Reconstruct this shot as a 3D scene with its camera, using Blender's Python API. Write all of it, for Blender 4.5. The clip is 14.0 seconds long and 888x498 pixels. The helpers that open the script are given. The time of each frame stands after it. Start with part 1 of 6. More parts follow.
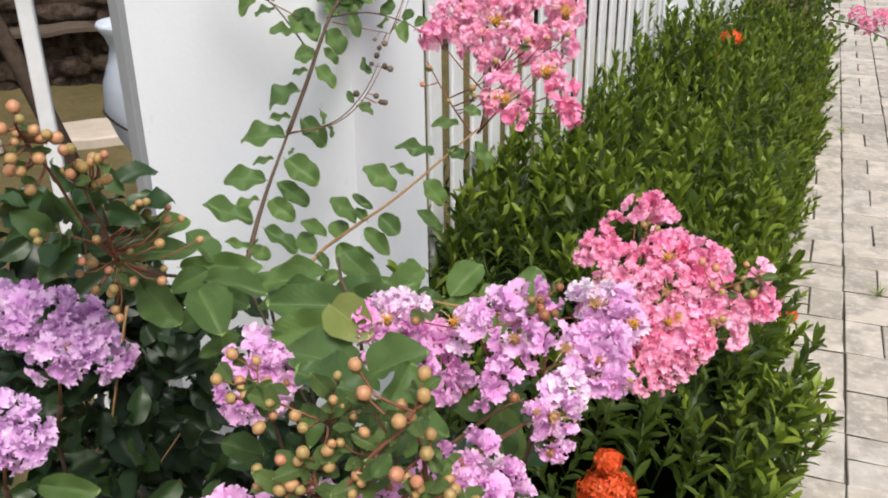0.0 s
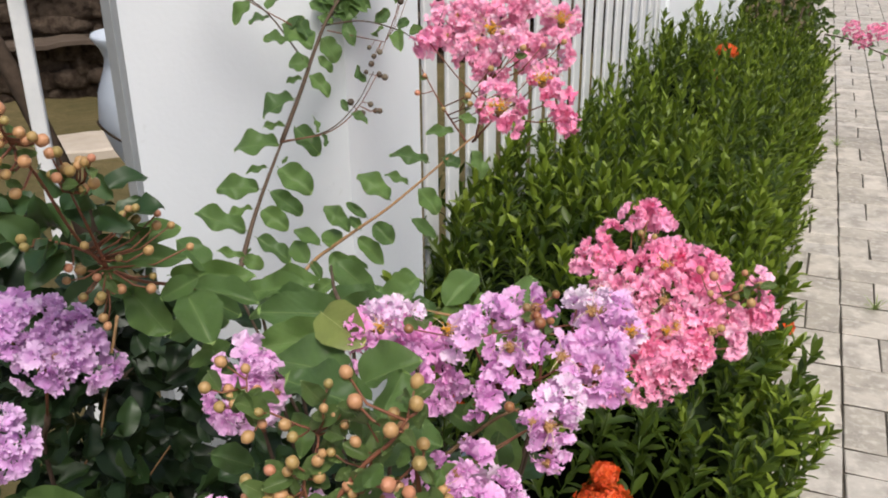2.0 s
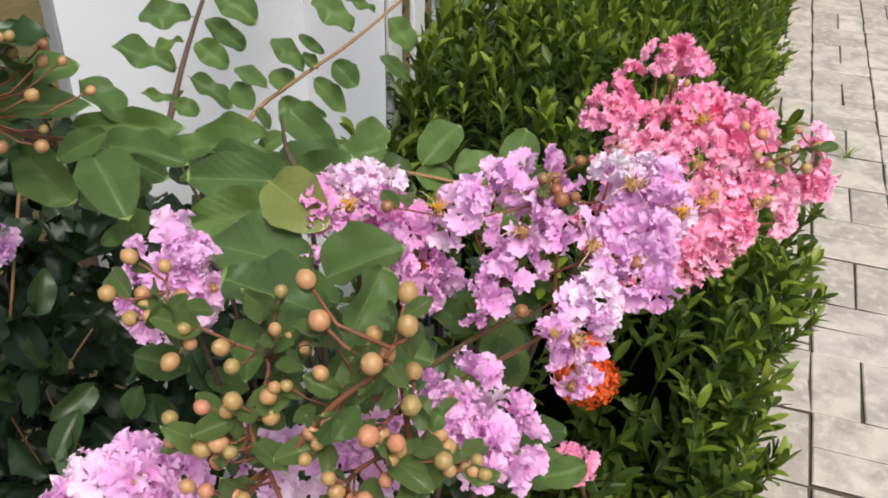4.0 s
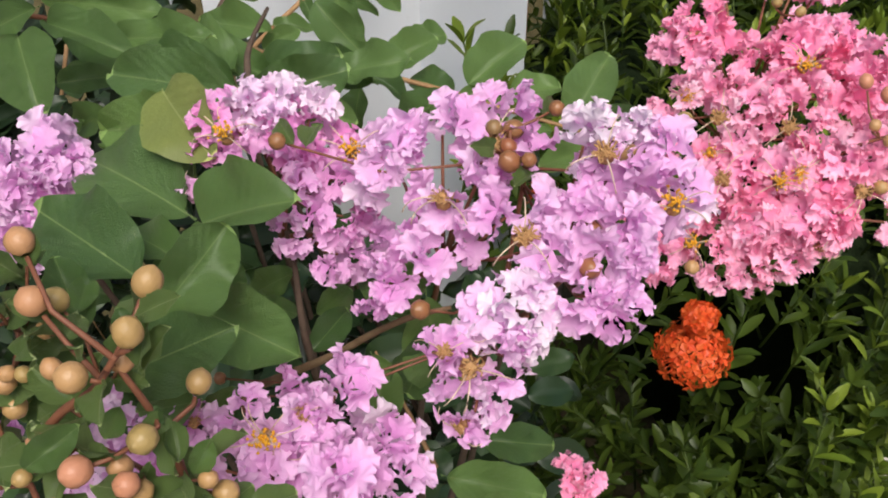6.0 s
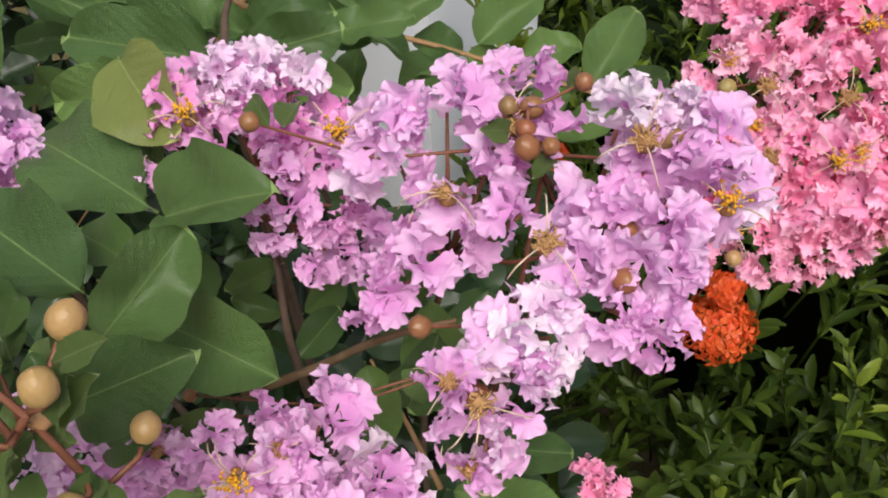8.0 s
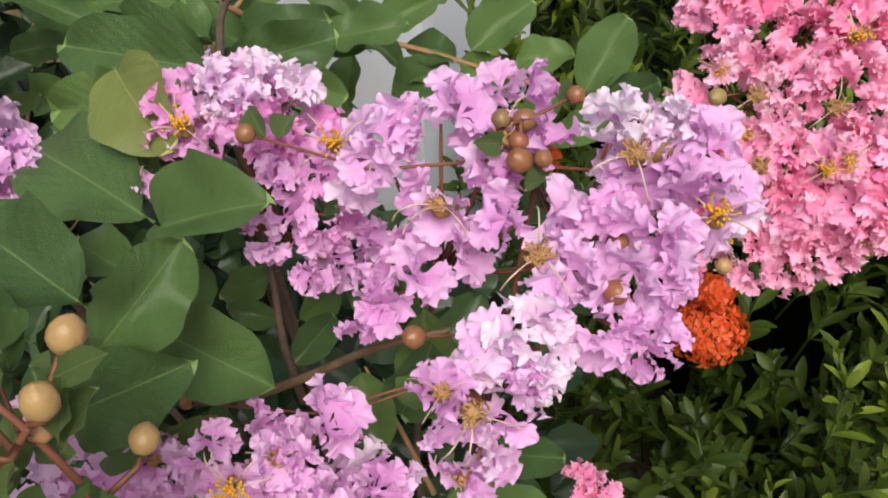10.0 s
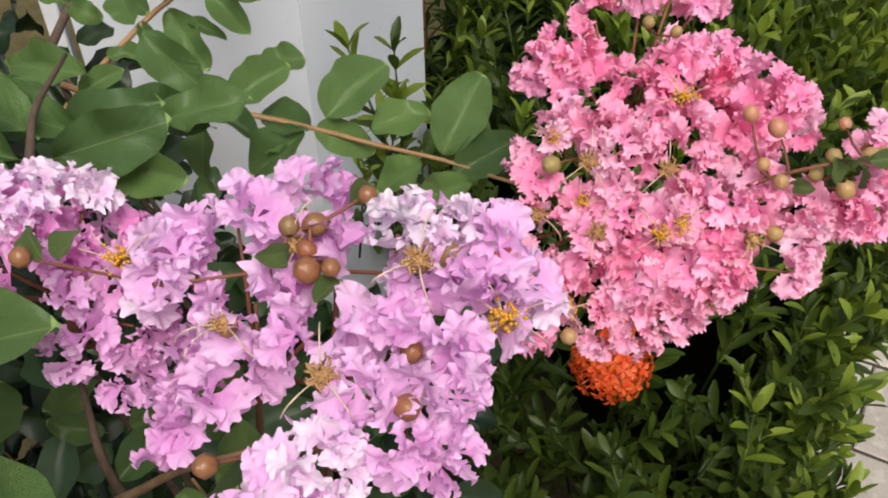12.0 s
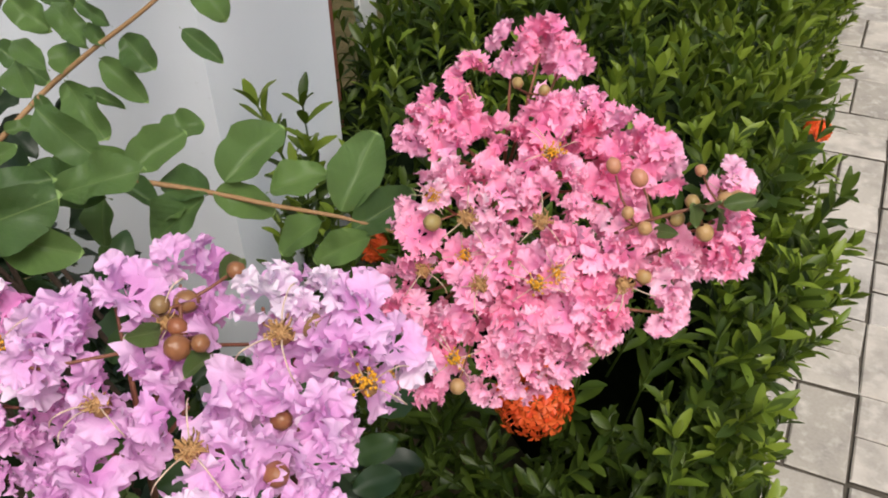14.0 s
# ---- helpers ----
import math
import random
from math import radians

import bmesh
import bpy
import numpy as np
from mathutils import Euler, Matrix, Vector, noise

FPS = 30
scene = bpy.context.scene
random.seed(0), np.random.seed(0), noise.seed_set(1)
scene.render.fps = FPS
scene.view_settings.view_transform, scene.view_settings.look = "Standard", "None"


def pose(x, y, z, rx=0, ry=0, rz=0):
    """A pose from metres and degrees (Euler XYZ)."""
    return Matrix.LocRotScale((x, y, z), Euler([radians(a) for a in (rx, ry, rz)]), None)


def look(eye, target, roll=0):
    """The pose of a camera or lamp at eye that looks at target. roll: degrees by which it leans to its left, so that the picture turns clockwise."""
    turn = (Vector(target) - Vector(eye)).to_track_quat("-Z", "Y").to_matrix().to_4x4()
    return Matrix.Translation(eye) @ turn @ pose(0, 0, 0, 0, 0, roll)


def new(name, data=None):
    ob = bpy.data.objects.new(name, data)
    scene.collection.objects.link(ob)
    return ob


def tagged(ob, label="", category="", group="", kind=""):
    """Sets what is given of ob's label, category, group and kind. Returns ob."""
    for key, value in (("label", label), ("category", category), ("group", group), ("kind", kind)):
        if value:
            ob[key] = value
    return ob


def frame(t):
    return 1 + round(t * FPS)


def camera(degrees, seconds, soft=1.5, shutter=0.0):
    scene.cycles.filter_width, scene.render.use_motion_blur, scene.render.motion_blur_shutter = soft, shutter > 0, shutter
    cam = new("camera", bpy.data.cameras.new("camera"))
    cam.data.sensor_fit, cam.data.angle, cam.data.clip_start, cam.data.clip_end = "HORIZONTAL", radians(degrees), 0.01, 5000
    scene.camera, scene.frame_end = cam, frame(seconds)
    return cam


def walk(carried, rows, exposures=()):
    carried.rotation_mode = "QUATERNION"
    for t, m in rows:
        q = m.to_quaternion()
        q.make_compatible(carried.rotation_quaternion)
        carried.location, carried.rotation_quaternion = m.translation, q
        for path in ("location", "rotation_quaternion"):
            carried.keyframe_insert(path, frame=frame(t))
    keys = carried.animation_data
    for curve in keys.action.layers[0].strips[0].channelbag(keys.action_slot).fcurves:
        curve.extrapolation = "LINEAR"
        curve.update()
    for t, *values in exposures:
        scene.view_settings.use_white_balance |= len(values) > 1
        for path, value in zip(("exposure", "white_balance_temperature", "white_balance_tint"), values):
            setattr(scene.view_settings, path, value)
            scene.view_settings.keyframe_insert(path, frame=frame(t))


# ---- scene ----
# ---- the camera and its walk ----
cam = camera(52.17, 14.0, soft=1.9)
ROWS = [
    (0, -0.0171, 0.1388, 1.5308, 22.53, -24.07, -0.81), (0.5, -0.0221, 0.1286, 1.5422, 22.15, -22.15, -0.57),
    (1, -0.0254, 0.1220, 1.5405, 22.10, -21.21, -0.24), (1.5, -0.0248, 0.1227, 1.5326, 22.16, -21.27, -0.28),
    (2, -0.0192, 0.1482, 1.5195, 22.25, -23.17, -0.63), (2.5, -0.0132, 0.1733, 1.5014, 22.87, -26.16, -0.15),
    (3, -0.0577, 0.2107, 1.4854, 21.90, -28.55, 0.53), (3.5, -0.1066, 0.2505, 1.4762, 18.63, -31.28, 1.19),
    (3.7, -0.1115, 0.2695, 1.4664, 18.03, -32.27, 1.43), (5.8, -0.0259, 0.4852, 1.3997, 33.97, -38.70, 0.26),
    (6, -0.0301, 0.4965, 1.3945, 34.90, -39.41, -0.32), (6.5, -0.0499, 0.5307, 1.3808, 35.40, -40.65, -0.55),
    (7, -0.0627, 0.5493, 1.3684, 36.28, -42.47, -1.30), (7.2, -0.0651, 0.5514, 1.3639, 36.17, -42.38, -1.26),
    (9.5, -0.0626, 0.5457, 1.3773, 35.26, -42.77, -0.41), (10, -0.0644, 0.5493, 1.3740, 35.20, -42.58, -0.49),
    (10.5, -0.0619, 0.5500, 1.3757, 35.00, -42.41, -0.51), (11, -0.0522, 0.5634, 1.3809, 34.43, -41.97, -0.41),
    (11.5, -0.0396, 0.5837, 1.3835, 32.27, -41.35, -0.82), (12, -0.0349, 0.6048, 1.3860, 30.37, -41.05, -1.24),
    (12.5, -0.0382, 0.6140, 1.3902, 28.35, -40.74, -1.32), (13, -0.0221, 0.6285, 1.3891, 26.84, -40.32, -1.59),
    (13.5, -0.0143, 0.6225, 1.3959, 26.01, -39.46, -1.63), (14, -0.0049, 0.6120, 1.4059, 25.53, -38.79, -1.38),
]
walk(cam, [(t, pose(x, y, z, 90 + pitch, 0, yaw) @ pose(0, 0, 0, 0, 0, roll)) for t, x, y, z, yaw, pitch, roll in ROWS],
     exposures=((0, 0.50), (0.6, 0.41), (1.2, 0.34), (2.2, 0.36), (3.5, 0.43), (6, 0.36), (7, 0.29), (10.5, 0.27), (13, 0.27), (14, 0.27)))

# ---- light: bright overcast sky, a broad veiled sun ----
world = bpy.data.worlds.new("sky")
scene.world = world
world.use_nodes = True
wn = world.node_tree.nodes
sky = wn.new("ShaderNodeTexSky")
sky.sky_type = "NISHITA"
sky.sun_disc = False
sky.sun_elevation, sky.sun_rotation = radians(58), radians(141)
sky.air_density, sky.dust_density, sky.ozone_density = 1.0, 5.0, 0.6
wn["Background"].inputs["Strength"].default_value = 0.092
world.node_tree.links.new(sky.outputs[0], wn["Background"].inputs["Color"])
sun = new("sun", bpy.data.lights.new("sun", "SUN"))
sun.data.energy, sun.data.angle, sun.data.color = 2.45, radians(32), (1.0, 0.97, 0.92)
# sun_rotation 141 degrees, clockwise from +y, puts it behind the viewer, over the path
az, el = radians(141), radians(58)
sun_from = Vector((math.sin(az) * math.cos(el), math.cos(az) * math.cos(el), math.sin(el)))
sun.matrix_world = look(sun_from * 30, (0, 0, 0))


# ---- small helpers ----
# the ground is level; the path has its own frame, along +y
GROUND = -0.215
PATH = pose(-0.004, 2.991, GROUND, 0, 0, 0.64)
# the clipped hedge and the fence beside it are laid out in a frame that dips a little along the path
SLOPE = Matrix.Rotation(radians(-4.2), 4, Vector((0.927, 0.375, 0)))


def foot(x, y, z=0.0):
    """A place in the dipping frame of the hedge and the fence."""
    return SLOPE @ Vector((x, y, z))


HOME = {}


def put(ob, parent, m):
    """Hang ob under parent, with m its pose in the world."""
    ob.parent = parent
    if parent is not None:
        ob.matrix_parent_inverse = Matrix.Translation(HOME[parent.name]).inverted()
    ob.matrix_basis = m
    HOME[ob.name] = m.translation.copy()
    return ob


def base(name, at, label, category, group="", kind=""):
    e = new(name)
    e.empty_display_size = 0.05
    e.location = at
    HOME[e.name] = Vector(at)
    return tagged(e, label, category, group, kind)


def mesh_of(name, verts, faces, materials, index=None, smooth=True):
    me = bpy.data.meshes.new(name)
    me.from_pydata([tuple(v) for v in verts], [], faces)
    for m in materials:
        me.materials.append(m)
    if index is not None:
        me.polygons.foreach_set("material_index", np.array(index, np.int32))
    me.polygons.foreach_set("use_smooth", np.full(len(me.polygons), smooth))
    me.update()
    return me


def from_bm(name, bm, material, smooth=False):
    me = bpy.data.meshes.new(name)
    bm.normal_update()
    bm.to_mesh(me)
    bm.free()
    me.materials.append(material)
    me.polygons.foreach_set("use_smooth", np.full(len(me.polygons), smooth))
    return me


def part(name, me, parent, m=None, label=""):
    ob = new(name, me)
    put(ob, parent, m if m is not None else Matrix.Translation(HOME[parent.name]))
    return tagged(ob, label)


def box(sx, sy, sz, bevel=0.004, segments=1):
    """A bevelled box standing on z = 0, centred in x and y."""
    bm = bmesh.new()
    bmesh.ops.create_cube(bm, size=1.0)
    for v in bm.verts:
        v.co = Vector((v.co.x * sx, v.co.y * sy, (v.co.z + 0.5) * sz))
    if bevel:
        bmesh.ops.bevel(bm, geom=bm.edges[:], offset=bevel, segments=segments, affect="EDGES")
    return bm


def tube(points, radii, sides=6):
    """Vertices and faces of a tapering tube along points."""
    pts = [Vector(p) for p in points]
    verts, faces = [], []
    side = Vector((0.31, 0.87, 0.21))
    for i, p in enumerate(pts):
        way = (pts[min(i + 1, len(pts) - 1)] - pts[max(i - 1, 0)])
        way = way.normalized() if way.length > 1e-9 else Vector((0, 0, 1))
        a = way.cross(side).normalized()
        b = way.cross(a)
        for k in range(sides):
            t = 2 * math.pi * k / sides
            verts.append(p + (a * math.cos(t) + b * math.sin(t)) * radii[i])
    for i in range(len(pts) - 1):
        for k in range(sides):
            faces.append((i * sides + k, i * sides + (k + 1) % sides, (i + 1) * sides + (k + 1) % sides, (i + 1) * sides + k))
    faces.append(tuple(range(sides))[::-1])
    faces.append(tuple(range((len(pts) - 1) * sides, len(pts) * sides)))
    return verts, faces


def smooth_line(points, steps=4):
    """A rounded line through the points (Catmull-Rom)."""
    p = [Vector(q) for q in points]
    p = [p[0] * 2 - p[1]] + p + [p[-1] * 2 - p[-2]]
    out = []
    for i in range(1, len(p) - 2):
        for k in range(steps):
            t = k / steps
            out.append(0.5 * ((2 * p[i]) + (p[i + 1] - p[i - 1]) * t + (2 * p[i - 1] - 5 * p[i] + 4 * p[i + 1] - p[i + 2]) * t * t
                              + (3 * p[i] - p[i - 1] - 3 * p[i + 1] + p[i + 2]) * t ** 3))
    return out + [p[-2]]


class Pile:
    """Gathers pieces of geometry into one mesh."""
    def __init__(self):
        self.v, self.f, self.i = [], [], []

    def add(self, verts, faces, index=0):
        o = len(self.v)
        self.v += [tuple(v) for v in verts]
        self.f += [tuple(o + k for k in f) for f in faces]
        self.i += [index] * len(faces)

    def mesh(self, name, *materials, smooth=True):
        return mesh_of(name, self.v, self.f, materials, self.i, smooth)


# ---- materials ----
class Nodes:
    def __init__(self, name):
        self.mat = bpy.data.materials.new(name)
        self.mat.use_nodes = True
        self.t = self.mat.node_tree
        self.bsdf = self.t.nodes["Principled BSDF"]
        self.out = self.t.nodes["Material Output"]

    def node(self, kind, links=(), **values):
        n = self.t.nodes.new(kind)
        for k, v in values.items():
            setattr(n, k, v)
        for socket, source in links:
            self.link(source, n.inputs[socket])
        return n

    def link(self, a, b):
        if isinstance(a, (int, float, tuple)):
            b.default_value = a
        else:
            self.t.links.new(a, b)

    def noise(self, scale, detail=3.0, rough=0.55, coord="Object"):
        c = self.node("ShaderNodeTexCoord")
        n = self.node("ShaderNodeTexNoise", [("Vector", c.outputs[coord])])
        n.inputs["Scale"].default_value, n.inputs["Detail"].default_value, n.inputs["Roughness"].default_value = scale, detail, rough
        return n.outputs["Fac"]

    def ramp(self, fac, *stops):
        r = self.node("ShaderNodeValToRGB", [("Fac", fac)])
        while len(r.color_ramp.elements) < len(stops):
            r.color_ramp.elements.new(0.5)
        for e, (p, c) in zip(r.color_ramp.elements, stops):
            e.position, e.color = p, (*c, 1)
        return r.outputs["Color"]

    def mix(self, fac, a, b, mode="MIX"):
        n = self.node("ShaderNodeMix", data_type="RGBA", blend_type=mode)
        for socket, v in ((0, fac), (6, a), (7, b)):
            if isinstance(v, tuple):
                v = (*v, 1)
            self.link(v, n.inputs[socket])
        return n.outputs[2]

    def math(self, op, a, b=0.0, c=0.0):
        n = self.node("ShaderNodeMath", operation=op)
        for k, v in enumerate((a, b, c)):
            self.link(v, n.inputs[k])
        return n.outputs[0]

    def bump(self, height, strength=0.3, distance=0.01):
        n = self.node("ShaderNodeBump", [("Height", height)])
        n.inputs["Strength"].default_value, n.inputs["Distance"].default_value = strength, distance
        self.t.links.new(n.outputs[0], self.bsdf.inputs["Normal"])
        return n

    def finish(self, colour, rough=0.6, spec=0.5, translucent=0.0, back=None):
        self.link((*colour, 1) if isinstance(colour, tuple) else colour, self.bsdf.inputs["Base Color"])
        self.link(rough, self.bsdf.inputs["Roughness"])
        self.bsdf.inputs["Specular IOR Level"].default_value = spec
        if translucent:
            tr = self.node("ShaderNodeBsdfTranslucent", [("Color", back if back is not None else colour)])
            mx = self.node("ShaderNodeMixShader")
            mx.inputs[0].default_value = translucent
            self.t.links.new(self.bsdf.outputs[0], mx.inputs[1])
            self.t.links.new(tr.outputs[0], mx.inputs[2])
            self.t.links.new(mx.outputs[0], self.out.inputs[0])
        return self.mat


def petal_material(name, *stops):
    """Thin crinkled petals; the shade differs from flower to flower and, a little, from petal to petal."""
    n = Nodes(name)
    each = n.node("ShaderNodeObjectInfo").outputs["Random"]
    petal = n.node("ShaderNodeNewGeometry").outputs["Random Per Island"]
    fac = n.math("ADD", n.math("MULTIPLY", each, 0.75), n.math("MULTIPLY", petal, 0.25))
    c = n.ramp(fac, *stops)
    spots = n.noise(260, 3)
    c = n.mix(n.math("MULTIPLY", spots, 0.25), c, n.mix(0.4, c, (0.95, 0.86, 0.92)))
    # deeper towards the claw, paler at the rim
    g = n.node("ShaderNodeTexCoord").outputs["Generated"]
    out = n.node("ShaderNodeVectorMath", [(0, g), (1, (0.5, 0.5, 0.5))], operation="DISTANCE").outputs["Value"]
    c = n.mix(n.ramp(out, (0.12, (0.75, 0.75, 0.75)), (0.34, (0, 0, 0))), c, n.mix(1.0, c, (0.86, 0.62, 0.84), "MULTIPLY"))
    c = n.mix(n.ramp(out, (0.36, (0, 0, 0)), (0.58, (0.24, 0.24, 0.24))), c, (0.95, 0.84, 0.92))
    n.bump(n.noise(300, 3), 0.45, 0.002)
    return n.finish(c, 0.62, 0.25, 0.32)


LAVENDER = petal_material("lavender_petal", (0.0, (0.76, 0.34, 0.69)), (0.35, (0.82, 0.44, 0.76)), (0.75, (0.86, 0.54, 0.82)), (0.93, (0.90, 0.70, 0.88)), (1.0, (0.94, 0.86, 0.925)))
# violet blooms, also deepened for the weaker light low in the bush
SHADED_VIOLET = petal_material("shaded_violet_petal", (0.0, (0.64, 0.32, 0.66)), (0.4, (0.72, 0.42, 0.74)), (0.8, (0.79, 0.52, 0.81)), (1.0, (0.87, 0.68, 0.87)))
MAGENTA = petal_material("magenta_lavender_petal", (0.0, (0.83, 0.25, 0.61)), (0.45, (0.86, 0.36, 0.71)), (0.8, (0.89, 0.48, 0.80)), (1.0, (0.92, 0.66, 0.88)))
PINK = petal_material("pink_petal", (0.0, (0.96, 0.23, 0.43)), (0.4, (0.98, 0.34, 0.56)), (0.75, (0.98, 0.46, 0.68)), (1.0, (0.98, 0.66, 0.80)))
PALE_PINK = petal_material("pale_pink_petal", (0.0, (0.97, 0.36, 0.55)), (0.5, (0.98, 0.47, 0.66)), (0.85, (0.98, 0.60, 0.76)), (1.0, (0.98, 0.76, 0.86)))
WHITE_LAVENDER = petal_material("faded_lavender_petal", (0.0, (0.86, 0.58, 0.82)), (0.5, (0.90, 0.72, 0.87)), (1.0, (0.93, 0.86, 0.92)))


def leaf_material(name, dark, light, vein, gloss=0.34, trans=0.24):
    """A leaf blade with a pale midrib and faint side veins, by its own length and breadth."""
    n = Nodes(name)
    each = n.node("ShaderNodeObjectInfo").outputs["Random"]
    g = n.node("ShaderNodeTexCoord").outputs["Generated"]
    s = n.node("ShaderNodeSeparateXYZ", [("Vector", g)])
    off = n.math("ABSOLUTE", n.math("SUBTRACT", s.outputs["X"], 0.5))
    rib = n.math("LESS_THAN", off, 0.010)
    phase = n.math("SUBTRACT", n.math("MULTIPLY", s.outputs["Y"], 9.0), n.math("MULTIPLY", off, 7.0))
    swell = n.math("SINE", n.math("MULTIPLY", phase, 6.283))
    side = n.math("GREATER_THAN", swell, 0.95)
    c = n.mix(each, dark, light)
    c = n.mix(n.math("MULTIPLY", n.noise(55, 4), 0.40), c, tuple(0.55 * v for v in dark))
    c = n.mix(n.math("MULTIPLY", side, 0.09), c, vein)
    c = n.mix(n.math("MULTIPLY", rib, 0.85), c, vein)
    c = n.mix(n.math("MULTIPLY", n.math("GREATER_THAN", s.outputs["Y"], 0.972), 0.8), c, tuple(min(1, 2.2 * v) for v in vein))
    n.bump(n.math("ADD", n.math("MULTIPLY", n.noise(90, 3), 0.5), n.math("MULTIPLY", swell, -0.045)), 0.8, 0.004)
    n.bsdf.inputs["Coat Weight"].default_value, n.bsdf.inputs["Coat Roughness"].default_value = 0.22, 0.32
    return n.finish(c, n.math("ADD", gloss, n.math("MULTIPLY", n.noise(30, 2), 0.15)), 0.55, trans, n.mix(0.4, c, (0.25, 0.35, 0.05)))


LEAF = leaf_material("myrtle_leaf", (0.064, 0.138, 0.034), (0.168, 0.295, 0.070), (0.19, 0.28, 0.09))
LEAF_YOUNG = leaf_material("young_myrtle_leaf", (0.11, 0.19, 0.045), (0.17, 0.26, 0.07), (0.3, 0.36, 0.16))
LEAF_PALE = leaf_material("pale_leaf_underside", (0.22, 0.27, 0.06), (0.27, 0.33, 0.08), (0.36, 0.40, 0.14), 0.5)


def hedge_leaf_material(name, dark, light, trans=0.3, coat=0.0):
    n = Nodes(name)
    each = n.node("ShaderNodeNewGeometry").outputs["Random Per Island"]
    c = n.mix(each, dark, light)
    c = n.mix(n.math("MULTIPLY", n.noise(3.0, 3), 0.45), c, tuple(v * 0.5 for v in dark))
    n.bsdf.inputs["Coat Weight"].default_value, n.bsdf.inputs["Coat Roughness"].default_value = coat, 0.32
    return n.finish(c, 0.42, 0.4, trans, n.mix(0.5, c, (0.20, 0.31, 0.025)))


HEDGE_OLD = hedge_leaf_material("hedge_leaf", (0.034, 0.064, 0.009), (0.092, 0.138, 0.017))
HEDGE_NEW = hedge_leaf_material("young_hedge_leaf", (0.135, 0.205, 0.020), (0.250, 0.325, 0.037))


def plain(name, a, b, scale, rough=0.6, spec=0.4, bump=0.3, depth=0.004, coord="Object"):
    n = Nodes(name)
    fine = n.noise(scale, 4, 0.6, coord)
    wide = n.noise(scale * 0.13, 3, 0.5, coord)
    f = n.math("ADD", n.math("MULTIPLY", fine, 0.5), n.math("MULTIPLY", wide, 0.5))
    c = n.ramp(f, (0.3, a), (0.7, b))
    n.bump(fine, bump, depth)
    return n.finish(c, rough, spec)


def each_plain(name, scale, rough, *stops):
    """Colour that differs from piece to piece, with grain."""
    n = Nodes(name)
    each = n.node("ShaderNodeObjectInfo").outputs["Random"]
    c = n.ramp(each, *stops)
    c = n.mix(n.math("MULTIPLY", n.noise(scale, 4), 0.4), c, n.mix(0.6, c, (0.12, 0.08, 0.04)))
    n.bump(n.noise(scale * 2, 3), 0.25, 0.002)
    return n.finish(c, rough, 0.45)


BARK = plain("grey_brown_bark", (0.055, 0.037, 0.027), (0.13, 0.09, 0.065), 160, 0.8, 0.2, 0.5, 0.002)
RED_STEM = plain("red_brown_stem", (0.14, 0.050, 0.028), (0.24, 0.095, 0.050), 200, 0.55, 0.4, 0.2, 0.001)
TAN_STEM = plain("tan_stem", (0.22, 0.12, 0.05), (0.36, 0.22, 0.11), 150, 0.7, 0.3, 0.4, 0.002)
PEELING = plain("peeling_stem", (0.10, 0.062, 0.032), (0.24, 0.165, 0.095), 110, 0.8, 0.2, 0.7, 0.002)
CALYX = plain("brown_calyx", (0.20, 0.085, 0.030), (0.34, 0.17, 0.070), 200, 0.5, 0.35, 0.2, 0.001)
BUD = each_plain("flower_bud", 180, 0.42, (0.0, (0.31, 0.24, 0.08)), (0.25, (0.40, 0.25, 0.095)), (0.65, (0.46, 0.265, 0.115)), (1.0, (0.52, 0.21, 0.13)))
BUD_BROWN = each_plain("red_brown_bud", 180, 0.35, (0.0, (0.26, 0.13, 0.05)), (0.6, (0.28, 0.09, 0.04)), (1.0, (0.24, 0.15, 0.06)))
WITHERED = plain("withered_anther", (0.36, 0.19, 0.075), (0.58, 0.36, 0.17), 300, 0.7, 0.2, 0.1)
SEED = each_plain("dry_seed", 180, 0.6, (0.0, (0.05, 0.033, 0.022)), (0.6, (0.10, 0.075, 0.05)), (1.0, (0.16, 0.13, 0.09)))
ANTHER = plain("yellow_anther", (0.70, 0.30, 0.01), (0.80, 0.45, 0.04), 300, 0.6, 0.3, 0.1)
FILAMENT = plain("pale_filament", (0.60, 0.43, 0.30), (0.74, 0.58, 0.45), 200, 0.6, 0.3, 0.1)
ORANGE = hedge_leaf_material("orange_floret", (0.97, 0.095, 0.022), (0.98, 0.20, 0.045))


def wall_paint():
    n = Nodes("white_wall_paint")
    fine, wide = n.noise(90, 4), n.noise(2.2, 4)
    c = n.ramp(wide, (0.3, (0.80, 0.84, 0.885)), (0.62, (0.86, 0.89, 0.93)))
    stain = n.math("MULTIPLY", n.math("GREATER_THAN", n.noise(14, 5, 0.7), 0.66), 0.12)
    c = n.mix(stain, c, (0.5, 0.5, 0.48))
    n.bump(fine, 0.18, 0.003)
    return n.finish(c, 0.55, 0.35)


WALL = wall_paint()
# the jamb's white paint, greyed for the shade on its turned-away face
SHADED_PAINT = plain("shaded_white_paint", (0.38, 0.40, 0.415), (0.46, 0.48, 0.49), 30, 0.5, 0.4, 0.1)
FENCE_PAINT = plain("white_metal_paint", (0.66, 0.68, 0.70), (0.80, 0.81, 0.82), 30, 0.4, 0.5, 0.1)
RUST = plain("red_brown_metal", (0.16, 0.05, 0.03), (0.26, 0.10, 0.06), 40, 0.7, 0.3, 0.3)


